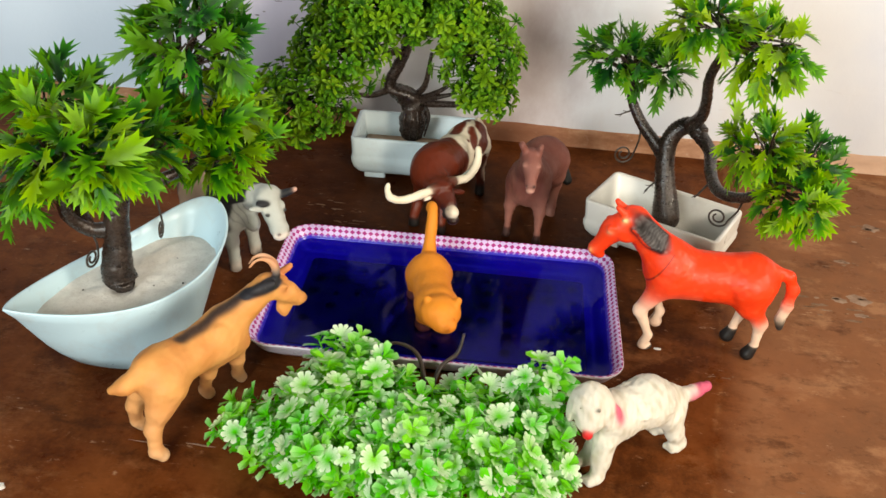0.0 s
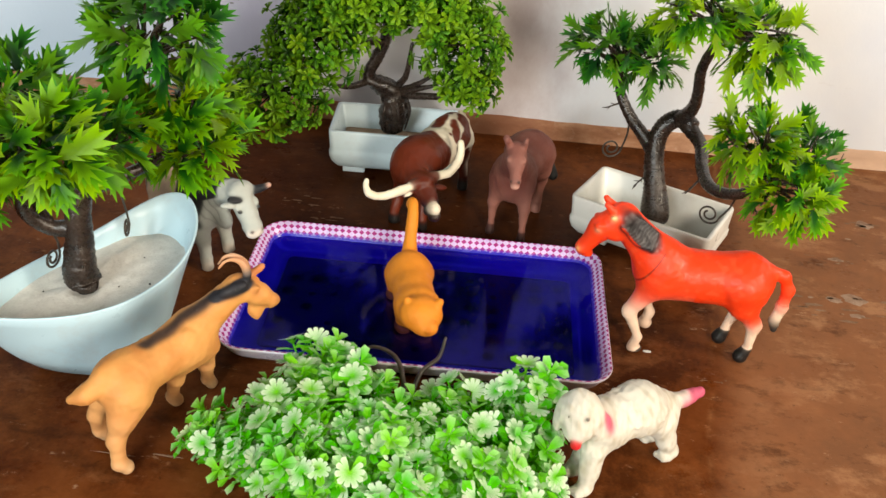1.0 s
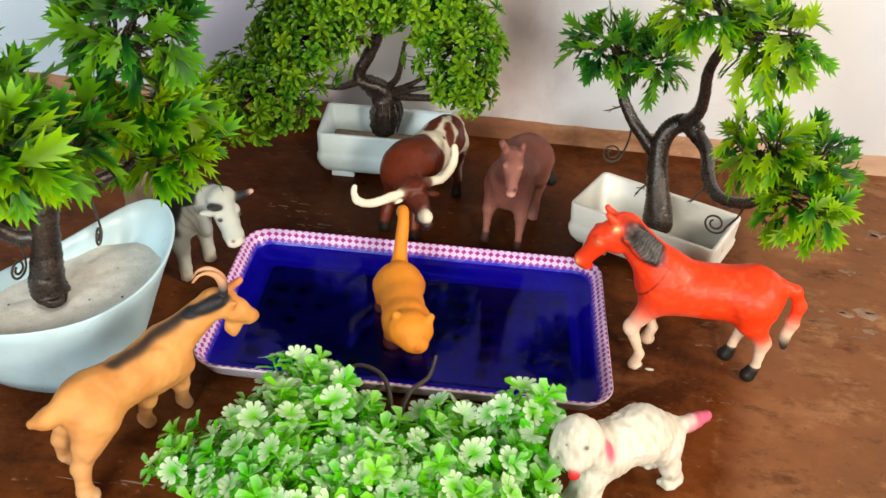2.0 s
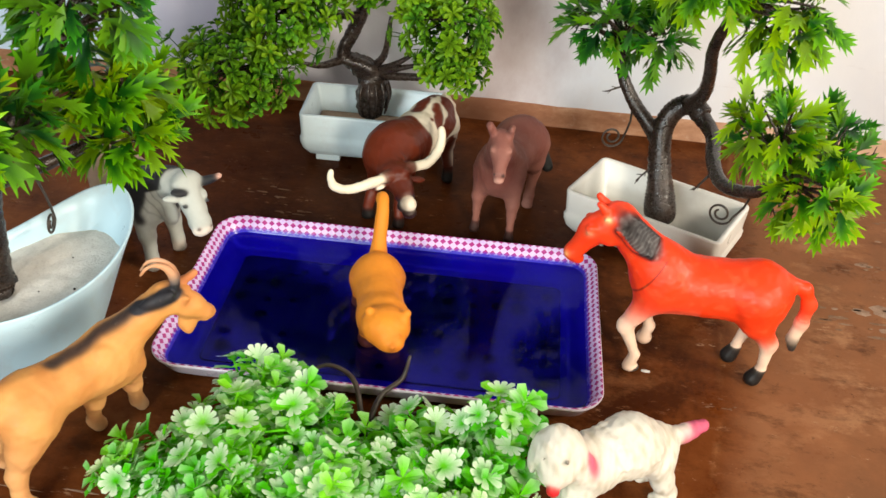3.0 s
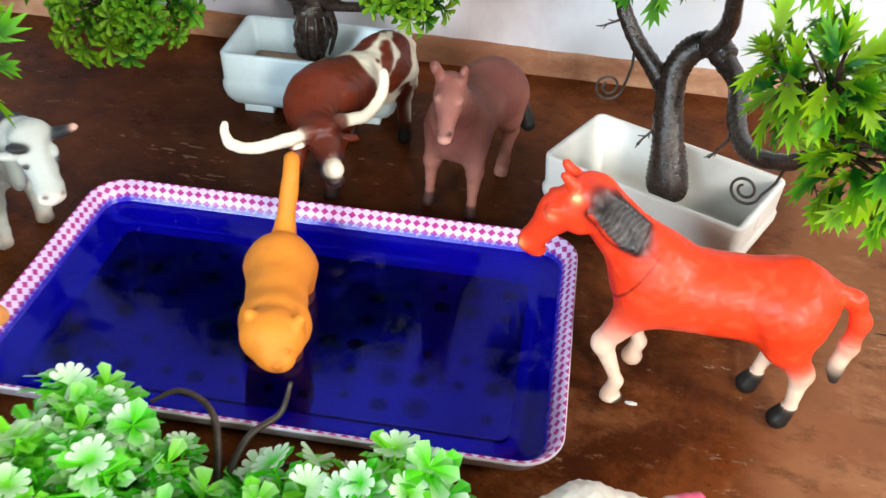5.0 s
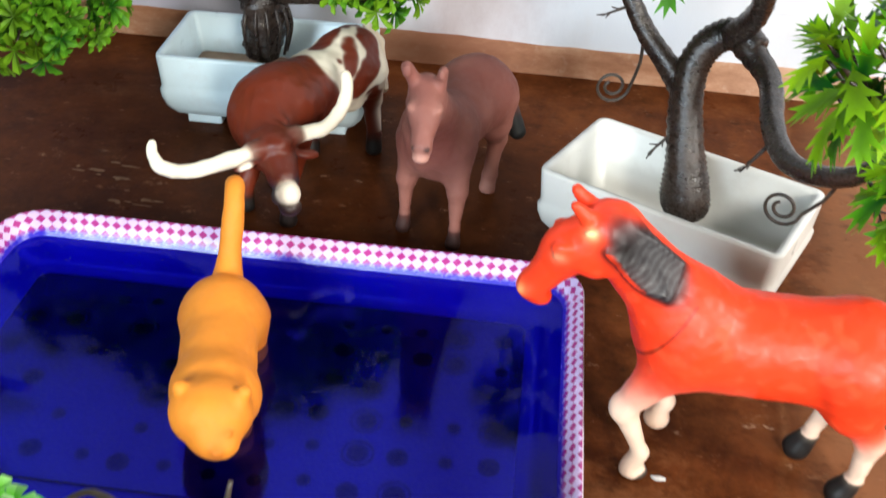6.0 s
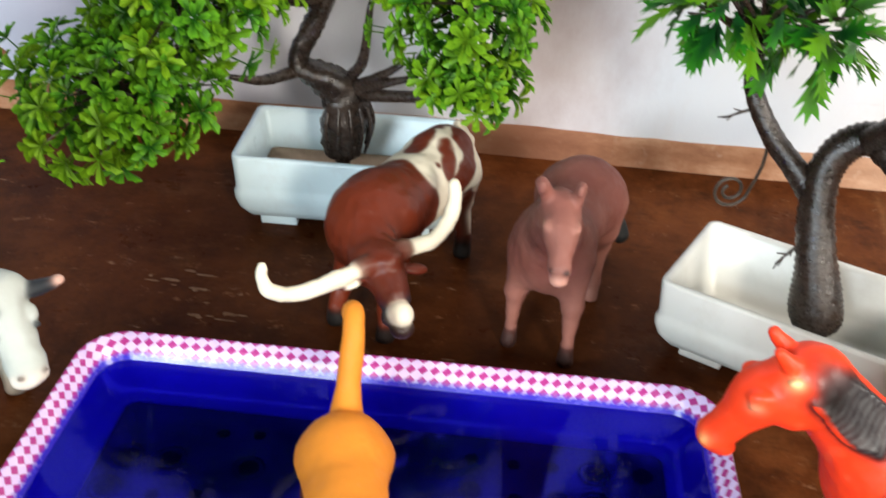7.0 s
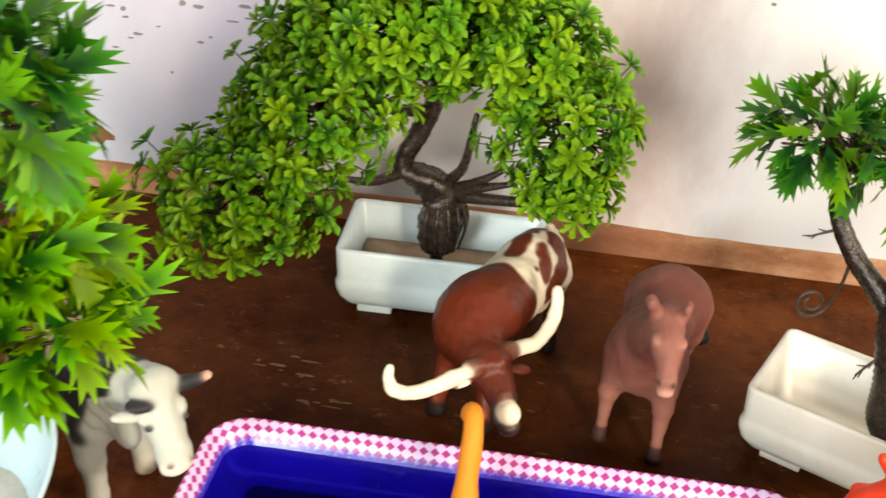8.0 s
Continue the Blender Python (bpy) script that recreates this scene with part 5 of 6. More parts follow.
        c = np.where((c.max(1, keepdims=True) < 0.1) & (lz > 0.09)[:, None], np.where(m > 0.5, c, np.array(red)), c) * (1 - m) + m * np.array(grey)
        isred = isred * (1 - m)
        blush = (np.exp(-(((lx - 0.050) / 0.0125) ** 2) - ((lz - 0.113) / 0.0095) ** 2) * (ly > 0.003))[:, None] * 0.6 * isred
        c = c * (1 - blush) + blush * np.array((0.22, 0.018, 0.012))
        hole = (np.exp(-(((lx - 0.0600) / 0.0052) ** 2) - ((lz - 0.1175) / 0.0065) ** 2) * (ly > 0.003))[:, None] * 0.9
        c = c * (1 - hole) + hole * np.array((0.004, 0.004, 0.004))
        isgrey = (c.max(1, keepdims=True) < 0.1) & (lz > 0.095)[:, None]
        hair = (np.clip(np.sin(along * 2167 + 2 * np.sin(side * 500)), 0, 1) * 0.35 * gate(-along, -0.006, 0.002))[:, None] * isgrey
        c = c * (1 - hair) + hair * np.array((0.10, 0.105, 0.11))
        tail = ((lx < -0.064) * gate(-lz, -0.050, 0.004) * (lz > 0.030))[:, None] * isred
        return c * (1 - tail) + tail * np.array((0.76, 0.50, 0.36))

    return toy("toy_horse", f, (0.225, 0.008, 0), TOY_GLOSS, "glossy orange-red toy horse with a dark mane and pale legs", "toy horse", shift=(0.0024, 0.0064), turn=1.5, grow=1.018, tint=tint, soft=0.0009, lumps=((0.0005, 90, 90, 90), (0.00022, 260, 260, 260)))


def brown_foal():
    f, w = Figure(0.001), turned(0.073, 0.191, -102)
    brown, dark, pale = (0.150, 0.045, 0.034), (0.014, 0.016, 0.016), (0.34, 0.15, 0.115)

    def rod(a, ra, b, rb, c, k=0.006):
        f.rod(w(*a), ra, w(*b), rb, c, k)

    rod((-0.030, 0.001, 0.064), 0.0205, (0.022, 0, 0.064), 0.0195, brown, 0.012)
    f.egg(w(-0.034, 0.002, 0.065), (0.0235, 0.0215, 0.0225), brown, 0.010)
    f.egg(w(0.024, 0, 0.061), (0.019, 0.0190, 0.0230), brown, 0.010)
    f.rod(w(0.026, 0, 0.072), 0.0165, (0.0680, 0.128, 0.104), 0.0112, brown, 0.012)
    # long narrow face
    f.rod((0.0685, 0.1215, 0.1145), 0.0094, (0.0700, 0.1095, 0.1090), 0.0076, brown, 0.006)
    f.rod((0.0700, 0.1090, 0.1090), 0.0070, (0.0708, 0.0985, 0.1010), 0.0055, brown, 0.004)
    f.egg((0.0710, 0.0955, 0.0980), (0.0058, 0.0050, 0.0054), brown, 0.002)
    f.egg((0.0710, 0.0930, 0.0940), (0.0044, 0.0036, 0.0030), (0.52, 0.28, 0.22), 0.0012)
    f.rod((0.0695, 0.112, 0.1165), 0.0018, (0.0708, 0.099, 0.1065), 0.0016, brown, 0.002)
    f.egg((0.0690, 0.118, 0.1060), (0.0085, 0.0080, 0.0085), brown, 0.004)
    for s in (-1, 1):
        f.rod((0.0690 + s * 0.0062, 0.1195, 0.1200), 0.0034, (0.0680 + s * 0.0090, 0.1170, 0.1285), 0.0028, brown, 0.002)
        f.egg((0.0680 + s * 0.0086, 0.1142, 0.1278), (0.0022, 0.0014, 0.0034), (0.12, 0.038, 0.030), 0.001)
        f.egg((0.0702 + s * 0.0062, 0.1075, 0.1130), (0.0026, 0.0040, 0.0020), pale, 0.0012)
        f.egg((0.0702 + s * 0.0072, 0.1070, 0.1108), (0.0014, 0.0022, 0.0011), (0.05, 0.016, 0.014), 0.0008)
        f.egg((0.0710 + s * 0.0036, 0.0915, 0.0990), (0.0013, 0.0013, 0.0012), dark, 0.0008)
    for y, fx in ((0.0165, 0.034), (-0.0165, 0.030)):
        rod((0.026, y * 0.7, 0.060), 0.0105, (0.030, y * 0.95, 0.036), 0.0060, brown, 0.007)
        rod((0.030, y * 0.95, 0.036), 0.0049, (fx, y, 0.013), 0.0034, brown, 0.004)
        rod((fx, y, 0.010), 0.0036, (fx + 0.002, y, 0.003), 0.0045, (0.05, 0.020, 0.016), 0.003)
    for y, fx in ((0.0147, -0.030), (-0.0150, -0.040)):
        rod((-0.036, y * 0.75, 0.060), 0.0145, (-0.034, y, 0.046), 0.0092, brown, 0.008)
        rod((-0.034, y, 0.046), 0.0088, (fx - 0.012, y, 0.032), 0.0056, brown, 0.005)
        rod((fx - 0.012, y, 0.032), 0.0052, (fx - 0.002, y, 0.011), 0.0042, brown, 0.004)
        rod((fx - 0.002, y, 0.010), 0.0046, (fx, y, 0.003), 0.0054, pale, 0.003)
    f.chain([w(-0.055, 0.002, 0.074) + (0.0040,), w(-0.060, 0.010, 0.060) + (0.0034,), w(-0.059, 0.018, 0.046) + (0.0036,)], brown)
    rod((-0.059, 0.017, 0.044), 0.0050, (-0.057, 0.023, 0.032), 0.0056, dark, 0.002)

    def tint(p, c):
        # shoulder crease, and rubbed highlights on the face and chest
        crease = np.array([noise.noise((x * 48, y * 48, z * 48)) for x, y, z in p])
        m = np.clip(crease * 0.5, 0, 0.22)[:, None] * (c[:, :1] > 0.1)
        c = c * (1 - m) + m * np.array(pale)
        # paler forelegs, a pale stripe down the nose
        g = radians(102)
        lx = (p[:, 0] - 0.073) * math.cos(g) - (p[:, 1] - 0.191) * math.sin(g)
        leg = (gate(-p[:, 2], -0.050, 0.006) * gate(p[:, 2], 0.012, 0.002) * 0.55)[:, None] * (c[:, :1] > 0.1)
        c = c * (1 - leg) + leg * np.array((0.40, 0.17, 0.13))
        face = (gate(lx, 0.066, 0.004) * gate(p[:, 2], 0.088, 0.004) * 0.28)[:, None] * (c[:, :1] > 0.1)
        return c * (1 - face) + face * np.array((0.36, 0.15, 0.12))

    return toy("toy_foal", f, (0.073, 0.182, 0), TOY_MATTE, "matte mauve-brown toy foal with a black tail tuft", "toy horse", tint=tint, soft=0.0011, lumps=((0.0007, 80, 80, 80), (0.0003, 240, 240, 240)))


def longhorn():
    f = Figure(0.0008)
    red, white, dark, horn = (0.135, 0.020, 0.007), (0.78, 0.70, 0.56), (0.013, 0.011, 0.010), (0.84, 0.75, 0.58)
    f.egg((-0.029, 0.174, 0.064), (0.022, 0.028, 0.025), red, 0.010, (0, 0, -17))
    f.rod((-0.028, 0.178, 0.062), 0.0225, (-0.008, 0.232, 0.062), 0.0215, red, 0.012)
    f.egg((-0.003, 0.246, 0.064), (0.0195, 0.025, 0.023), red, 0.010, (0, 0, -20))
    f.rod((-0.029, 0.164, 0.063), 0.0195, (-0.021, 0.140, 0.060), 0.0140, red, 0.010)
    f.rod((-0.017, 0.135, 0.062), 0.0112, (-0.007, 0.120, 0.054), 0.0085, red, 0.005)
    f.egg((-0.0020, 0.1110, 0.0512), (0.0064, 0.0072, 0.0060), white, 0.0012, (0, 0, 45))
    f.egg((-0.0055, 0.1125, 0.0475), (0.0062, 0.0062, 0.0056), dark, 0.002, (0, 0, 45))
    f.egg((-0.0008, 0.1082, 0.0440), (0.0060, 0.0054, 0.0048), dark, 0.0010, (0, 0, 45))
    f.egg((-0.013, 0.131, 0.069), (0.0075, 0.0075, 0.005), red, 0.004, (0, 0, 45))
    # long pale horns, thick and blunt, rising at the tips
    f.chain([tuple(r) for r in smooth_path([(-0.023, 0.125, 0.0665, 0.0036), (-0.032, 0.113, 0.0662, 0.0040), (-0.042, 0.101, 0.0665, 0.0040), (-0.052, 0.0905, 0.0690, 0.0036), (-0.059, 0.0845, 0.0750, 0.0032), (-0.0615, 0.083, 0.0825, 0.0027), (-0.061, 0.083, 0.0885, 0.0022)], 4)], horn, 0.0012)
    f.chain([tuple(r) for r in smooth_path([(-0.009, 0.140, 0.0680, 0.0036), (-0.001, 0.147, 0.0678, 0.0040), (0.006, 0.153, 0.0682, 0.0040), (0.0110, 0.161, 0.0715, 0.0038), (0.0140, 0.168, 0.0775, 0.0034), (0.0145, 0.1725, 0.085, 0.0031), (0.0135, 0.174, 0.0910, 0.0026)], 4)], horn, 0.0012)
    f.rod((-0.016, 0.130, 0.066), 0.0062, (-0.025, 0.1225, 0.0665), 0.0054, red, 0.0012)
    f.rod((-0.014, 0.134, 0.067), 0.0062, (-0.0065, 0.1420, 0.068), 0.0054, red, 0.0012)
    f.egg((-0.028, 0.122, 0.0585), (0.0075, 0.0040, 0.0028), red, 0.002, (0, -15, 40))
    f.egg((-0.001, 0.140, 0.0585), (0.0075, 0.0040, 0.0028), red, 0.002, (0, 15, 30))
    f.egg((-0.0165, 0.1225, 0.060), (0.0018, 0.0018, 0.0018), dark, 0.001)
    f.egg((-0.0045, 0.1315, 0.060), (0.0018, 0.0018, 0.0018), dark, 0.001)
    f.egg((-0.018, 0.158, 0.046), (0.007, 0.018, 0.011), red, 0.006, (0, 0, -20))
    f.egg((-0.014, 0.170, 0.066), (0.010, 0.012, 0.017), red, 0.002, (0, 0, -20))
    f.egg((-0.042, 0.166, 0.066), (0.008, 0.012, 0.017), red, 0.002, (0, 0, -20))
    for dy in (0.0, 0.007, 0.014):
        f.egg((-0.0195 - 0.35 * dy, 0.143 + dy, 0.0715 + 0.2 * dy), (0.010, 0.0022, 0.0035), red, 0.002, (0, 0, -20))
    for x, y, fx, fy in ((-0.042, 0.174, -0.047, 0.164), (-0.017, 0.167, -0.017, 0.154)):
        f.rod((x, y, 0.054), 0.0100, (x - 0.001, y - 0.002, 0.032), 0.0064, red, 0.007)
        f.rod((x - 0.001, y - 0.002, 0.032), 0.0060, (fx, fy, 0.012), 0.0048, red, 0.004)
        f.rod((fx, fy, 0.009), 0.0052, (fx, fy - 0.001, 0.003), 0.0058, dark, 0.002)
    for x, y, fx, fy in ((0.009, 0.248, 0.013, 0.248), (-0.017, 0.250, -0.026, 0.236)):
        f.rod((x, y, 0.056), 0.0130, (x + 0.001, y + 0.004, 0.038), 0.0074, red, 0.008)
        f.rod((x + 0.001, y + 0.006, 0.034), 0.0062, (fx, fy, 0.013), 0.0044, red, 0.004)
        f.rod((fx, fy, 0.012), 0.0048, (fx, fy - 0.001, 0.003), 0.0056, dark, 0.002)
    f.chain([(0.003, 0.270, 0.078, 0.0032), (0.010, 0.277, 0.066, 0.0028), (0.013, 0.274, 0.048, 0.0024), (0.014, 0.270, 0.036, 0.0036)], white, 0.003)
    f.egg((0.000, 0.234, 0.044), (0.009, 0.010, 0.007), white, 0.005)

    def tint(p, c):
        # white saddle over the hindquarters with brown patches
        s = (p[:, 0] + 0.028) * 0.35 + (p[:, 1] - 0.174) * 0.94
        edge = 0.0016 * np.sin(p[:, 0] * 260) + 0.0014 * np.sin(p[:, 2] * 300)
        saddle = gate(s, 0.0335 + edge, 0.0005) * gate(p[:, 2], 0.044, 0.001)
        wob = np.array([noise.noise((x * 160, y * 160, z * 160)) for x, y, z in p]) * 0.0022
        patches = np.zeros(len(p))
        for r, *way in ((0.0068, (-0.0158, 0.2230, 0.0845), (-0.0118, 0.2390, 0.0850)), (0.0052, (-0.0075, 0.2470, 0.0865), (-0.0020, 0.2560, 0.0860)), (0.0052, (0.0010, 0.2310, 0.0815), (0.0058, 0.2165, 0.0742)), (0.0086, (0.0088, 0.2455, 0.0820), (0.0135, 0.2365, 0.0702), (0.0108, 0.2200, 0.0610)), (0.0062, (0.0128, 0.2376, 0.0502), (0.0145, 0.2445, 0.0398)), (0.0014, (-0.0006, 0.2134, 0.0792), (-0.0004, 0.2138, 0.0790)), (0.011, (-0.021, 0.256, 0.066), (-0.020, 0.257, 0.066)), (0.011, (0.010, 0.263, 0.060), (0.011, 0.263, 0.060))):
            for a, b in zip(way, way[1:]):
                a, b = np.array(a), np.array(b)
                t = np.clip(((p - a) @ (b - a)) / ((b - a) @ (b - a)), 0, 1)
                d = np.linalg.norm(p - a - t[:, None] * (b - a), axis=1) + wob
                patches = np.maximum(patches, gate(-d, -r, 0.0004))
        m = (saddle * (1 - patches))[:, None] * (c[:, :1] < 0.5)
        c = c * (1 - m) + m * np.array(white)
        low = (gate(-p[:, 2], -0.048, 0.001) * (p[:, 1] > 0.216) * (p[:, 1] < 0.236) * (p[:, 2] > 0.034))[:, None]
        c = c * (1 - low) + low * np.array(white)
        leg = (np.exp(-(((p[:, 0] - 0.0165) ** 2 + (p[:, 1] - 0.250) ** 2) / 0.0030**2)) * (p[:, 2] < 0.056) * (p[:, 2] > 0.016))[:, None]
        c = c * (1 - leg) + leg * np.array(white)
        head = (gate(-p[:, 1], -0.146, 0.004) * (p[:, 0] > -0.034) * (p[:, 0] < 0.006))[:, None] * (c[:, :1] < 0.3) * 0.35
        c = c * (1 - head) + head * np.array((0.045, 0.009, 0.005))
        # grey streak down the face to the white nose, white under the ears, dark cheek
        a, b = np.array((-0.0095, 0.121, 0.063)), np.array((-0.003, 0.112, 0.0525))
        t = np.clip(((p - a) @ (b - a)) / ((b - a) @ (b - a)), 0, 1)
        d = np.linalg.norm(p - a - t[:, None] * (b - a), axis=1)
        streak = (gate(-d, -0.0017, 0.0005) * (0.1 + 0.6 * t))[:, None] * (c[:, :1] < 0.5)
        c = c * (1 - streak) + streak * np.array((0.16, 0.17, 0.20))
        for x, y, z, r in ((-0.0275, 0.1190, 0.0580, 0.0036), (-0.0060, 0.1370, 0.0510, 0.0050)):
            m = gate(-np.sqrt((p[:, 0] - x) ** 2 + (p[:, 1] - y) ** 2 + (p[:, 2] - z) ** 2), -r, 0.0004)[:, None]
            c = c * (1 - m) + m * np.array(white)
        for x, y, z in ((-0.010, 0.1135, 0.050), (0.002, 0.117, 0.0545)):
            m = (np.exp(-(((p[:, 0] - x) ** 2 + (p[:, 1] - y) ** 2 + (p[:, 2] - z) ** 2) / 0.0050**2)) * (c[:, 0] < 0.25) * 0.95)[:, None]
            c = c * (1 - m) + m * np.array((0.016, 0.018, 0.026))
        return c

    return toy("toy_longhorn_bull", f, (-0.02, 0.205, 0), TOY_GLOSS, "red-brown toy longhorn bull with pale horns and white patched hindquarters", "toy bull", tint=tint, soft=0.0006, lumps=((0.0009, 70, 70, 70), (0.0004, 200, 200, 200)))


def cow():
    f = Figure(0.001)
    white, black, tan = (0.43, 0.46, 0.43), (0.016, 0.017, 0.020), (0.46, 0.32, 0.23)
    f.rod((-0.254, 0.098, 0.058), 0.0190, (-0.218, 0.070, 0.059), 0.0190, tan, 0.012)
    f.egg((-0.258, 0.101, 0.059), (0.0215, 0.019, 0.0205), tan, 0.010, (0, 0, -36))
    f.egg((-0.206, 0.061, 0.056), (0.018, 0.0175, 0.022), white, 0.010, (0, 0, -36))
    f.rod((-0.202, 0.058, 0.068), 0.0150, (-0.182, 0.049, 0.080), 0.0120, white, 0.010)
    f.egg((-0.187, 0.051, 0.0845), (0.0090, 0.0085, 0.0070), tan, 0.006, (0, 0, -30))
    # broad head with a flat forehead and a wide muzzle
    f.rod((-0.171, 0.0450, 0.0835), 0.0108, (-0.161, 0.0360, 0.0670), 0.0092, white, 0.006)
    f.egg((-0.168, 0.0425, 0.0860), (0.0070, 0.0125, 0.0080), white, 0.004, (0, 0, -42))
    f.egg((-0.1560, 0.0320, 0.0585), (0.0085, 0.0094, 0.0078), white, 0.004, (0, 0, -42))
    f.egg((-0.1525, 0.0285, 0.0545), (0.0052, 0.0085, 0.0050), (0.66, 0.60, 0.53), 0.003, (0, 0, -42))
    for s in (-1, 1):
        f.egg((-0.1625 + s * 0.0055, 0.0375 + s * 0.0060, 0.0770), (0.0050, 0.0040, 0.0026), white, 0.0015, (0, 45, -42))
        f.egg((-0.1590 + s * 0.0060, 0.0345 + s * 0.0066, 0.0735), (0.0018, 0.0017, 0.0013), black, 0.0006)
        f.egg((-0.1492 + s * 0.0036, 0.0260 + s * 0.0040, 0.0580), (0.0014, 0.0014, 0.0010), (0.22, 0.18, 0.16), 0.0006)
    # one ear hanging sideways, dark above and white below, the other lifted
    f.egg((-0.1700, 0.0318, 0.0830), (0.0078, 0.0050, 0.0030), black, 0.0006, (0, 12, 50))
    f.egg((-0.1740, 0.0272, 0.0795), (0.0092, 0.0042, 0.0030), white, 0.0006, (0, 12, 50))
    f.rod((-0.1575, 0.0500, 0.0850), 0.0042, (-0.1490, 0.0525, 0.0880), 0.0030, black, 0.0012)
    f.egg((-0.1465, 0.0535, 0.0892), (0.0026, 0.0026, 0.0022), (0.62, 0.36, 0.28), 0.001)
    for x, y, fx, fy, c in ((-0.211, 0.050, -0.204, 0.043, white), (-0.200, 0.073, -0.195, 0.076, white), (-0.263, 0.089, -0.268, 0.082, tan), (-0.256, 0.110, -0.260, 0.106, tan)):
        f.rod((x, y, 0.050), 0.0105, ((x + fx) / 2, (y + fy) / 2, 0.030), 0.0068, c, 0.006)
        f.rod(((x + fx) / 2, (y + fy) / 2, 0.030), 0.0064, (fx, fy, 0.010), 0.0052, c, 0.004)
        f.rod((fx, fy, 0.009), 0.0052, (fx + 0.001, fy - 0.001, 0.003), 0.0060, (0.55, 0.50, 0.44), 0.003)
        f.egg((fx + 0.003, fy - 0.003, 0.003), (0.0030, 0.0030, 0.003), black, 0.001)
    f.chain([(-0.274, 0.112, 0.066, 0.0034), (-0.281, 0.116, 0.048, 0.0026), (-0.280, 0.116, 0.028, 0.0036)], tan, 0.003)
    # hanging skin under the neck
    f.egg((-0.187, 0.046, 0.055), (0.012, 0.006, 0.011), white, 0.006, (0, 20, -36))

    def tint(p, c):
        s = (p[:, 0] + 0.211) * 0.81 - (p[:, 1] - 0.064) * 0.59
        z = p[:, 2]
        wob = np.array([noise.noise((x * 90, y * 90, zz * 90)) for x, y, zz in p]) * 0.005
        # a saddle over the shoulders that narrows to a stripe behind the foreleg
        front = np.interp(z, (0.047, 0.060, 0.072, 0.078, 0.092), (0.0175, 0.0170, 0.0200, 0.0325, 0.0325)) + 0.5 * wob
        back = np.interp(z, (0.047, 0.058, 0.066, 0.074), (0.0110, 0.0085, -0.012, -0.024)) + 0.5 * wob
        band = gate(s, back, 0.0005) * gate(-s, -front, 0.0005) * gate(z, 0.042, 0.001)
        hind = gate(-np.abs(s + 0.014 + 0.3 * (z - 0.06)), -0.0028 - wob * 0.4, 0.0005) * gate(z, 0.034, 0.001)
        hip = np.exp(-(((s + 0.064) / 0.004) ** 2)) * 0.8
        a, b = np.array((-0.1790, 0.0300, 0.0760)), np.array((-0.1700, 0.0320, 0.0610))
        t = np.clip(((p - a) @ (b - a)) / ((b - a) @ (b - a)), 0, 1)
        jaw = gate(-np.linalg.norm(p - a - t[:, None] * (b - a), axis=1), -0.0035, 0.0006) * (s < 0.060) * 0.9
        m = np.clip(band + hind + hip + jaw, 0, 1)[:, None]
        # folds in the hide: their shade painted as thin grey lines
        fold = (np.clip(np.sin(s * 900 + z * 500 + 240 * wob), 0.5, 1) - 0.5) * 0.9 * (s > -0.004) * (s < 0.034) * gate(z, 0.050, 0.003)
        c = c * (1 - fold[:, None] * 0.8)
        return c * (1 - m) + m * np.array(black)

    return toy("toy_cow", f, (-0.23, 0.08, 0), TOY_MATTE, "black and white toy cow with its head lowered", "toy cow", shift=(0.004, 0.0), turn=0, grow=1.0, tint=tint, soft=0.0006, lumps=((0.0007, 80, 80, 80), (0.0003, 240, 240, 240)))


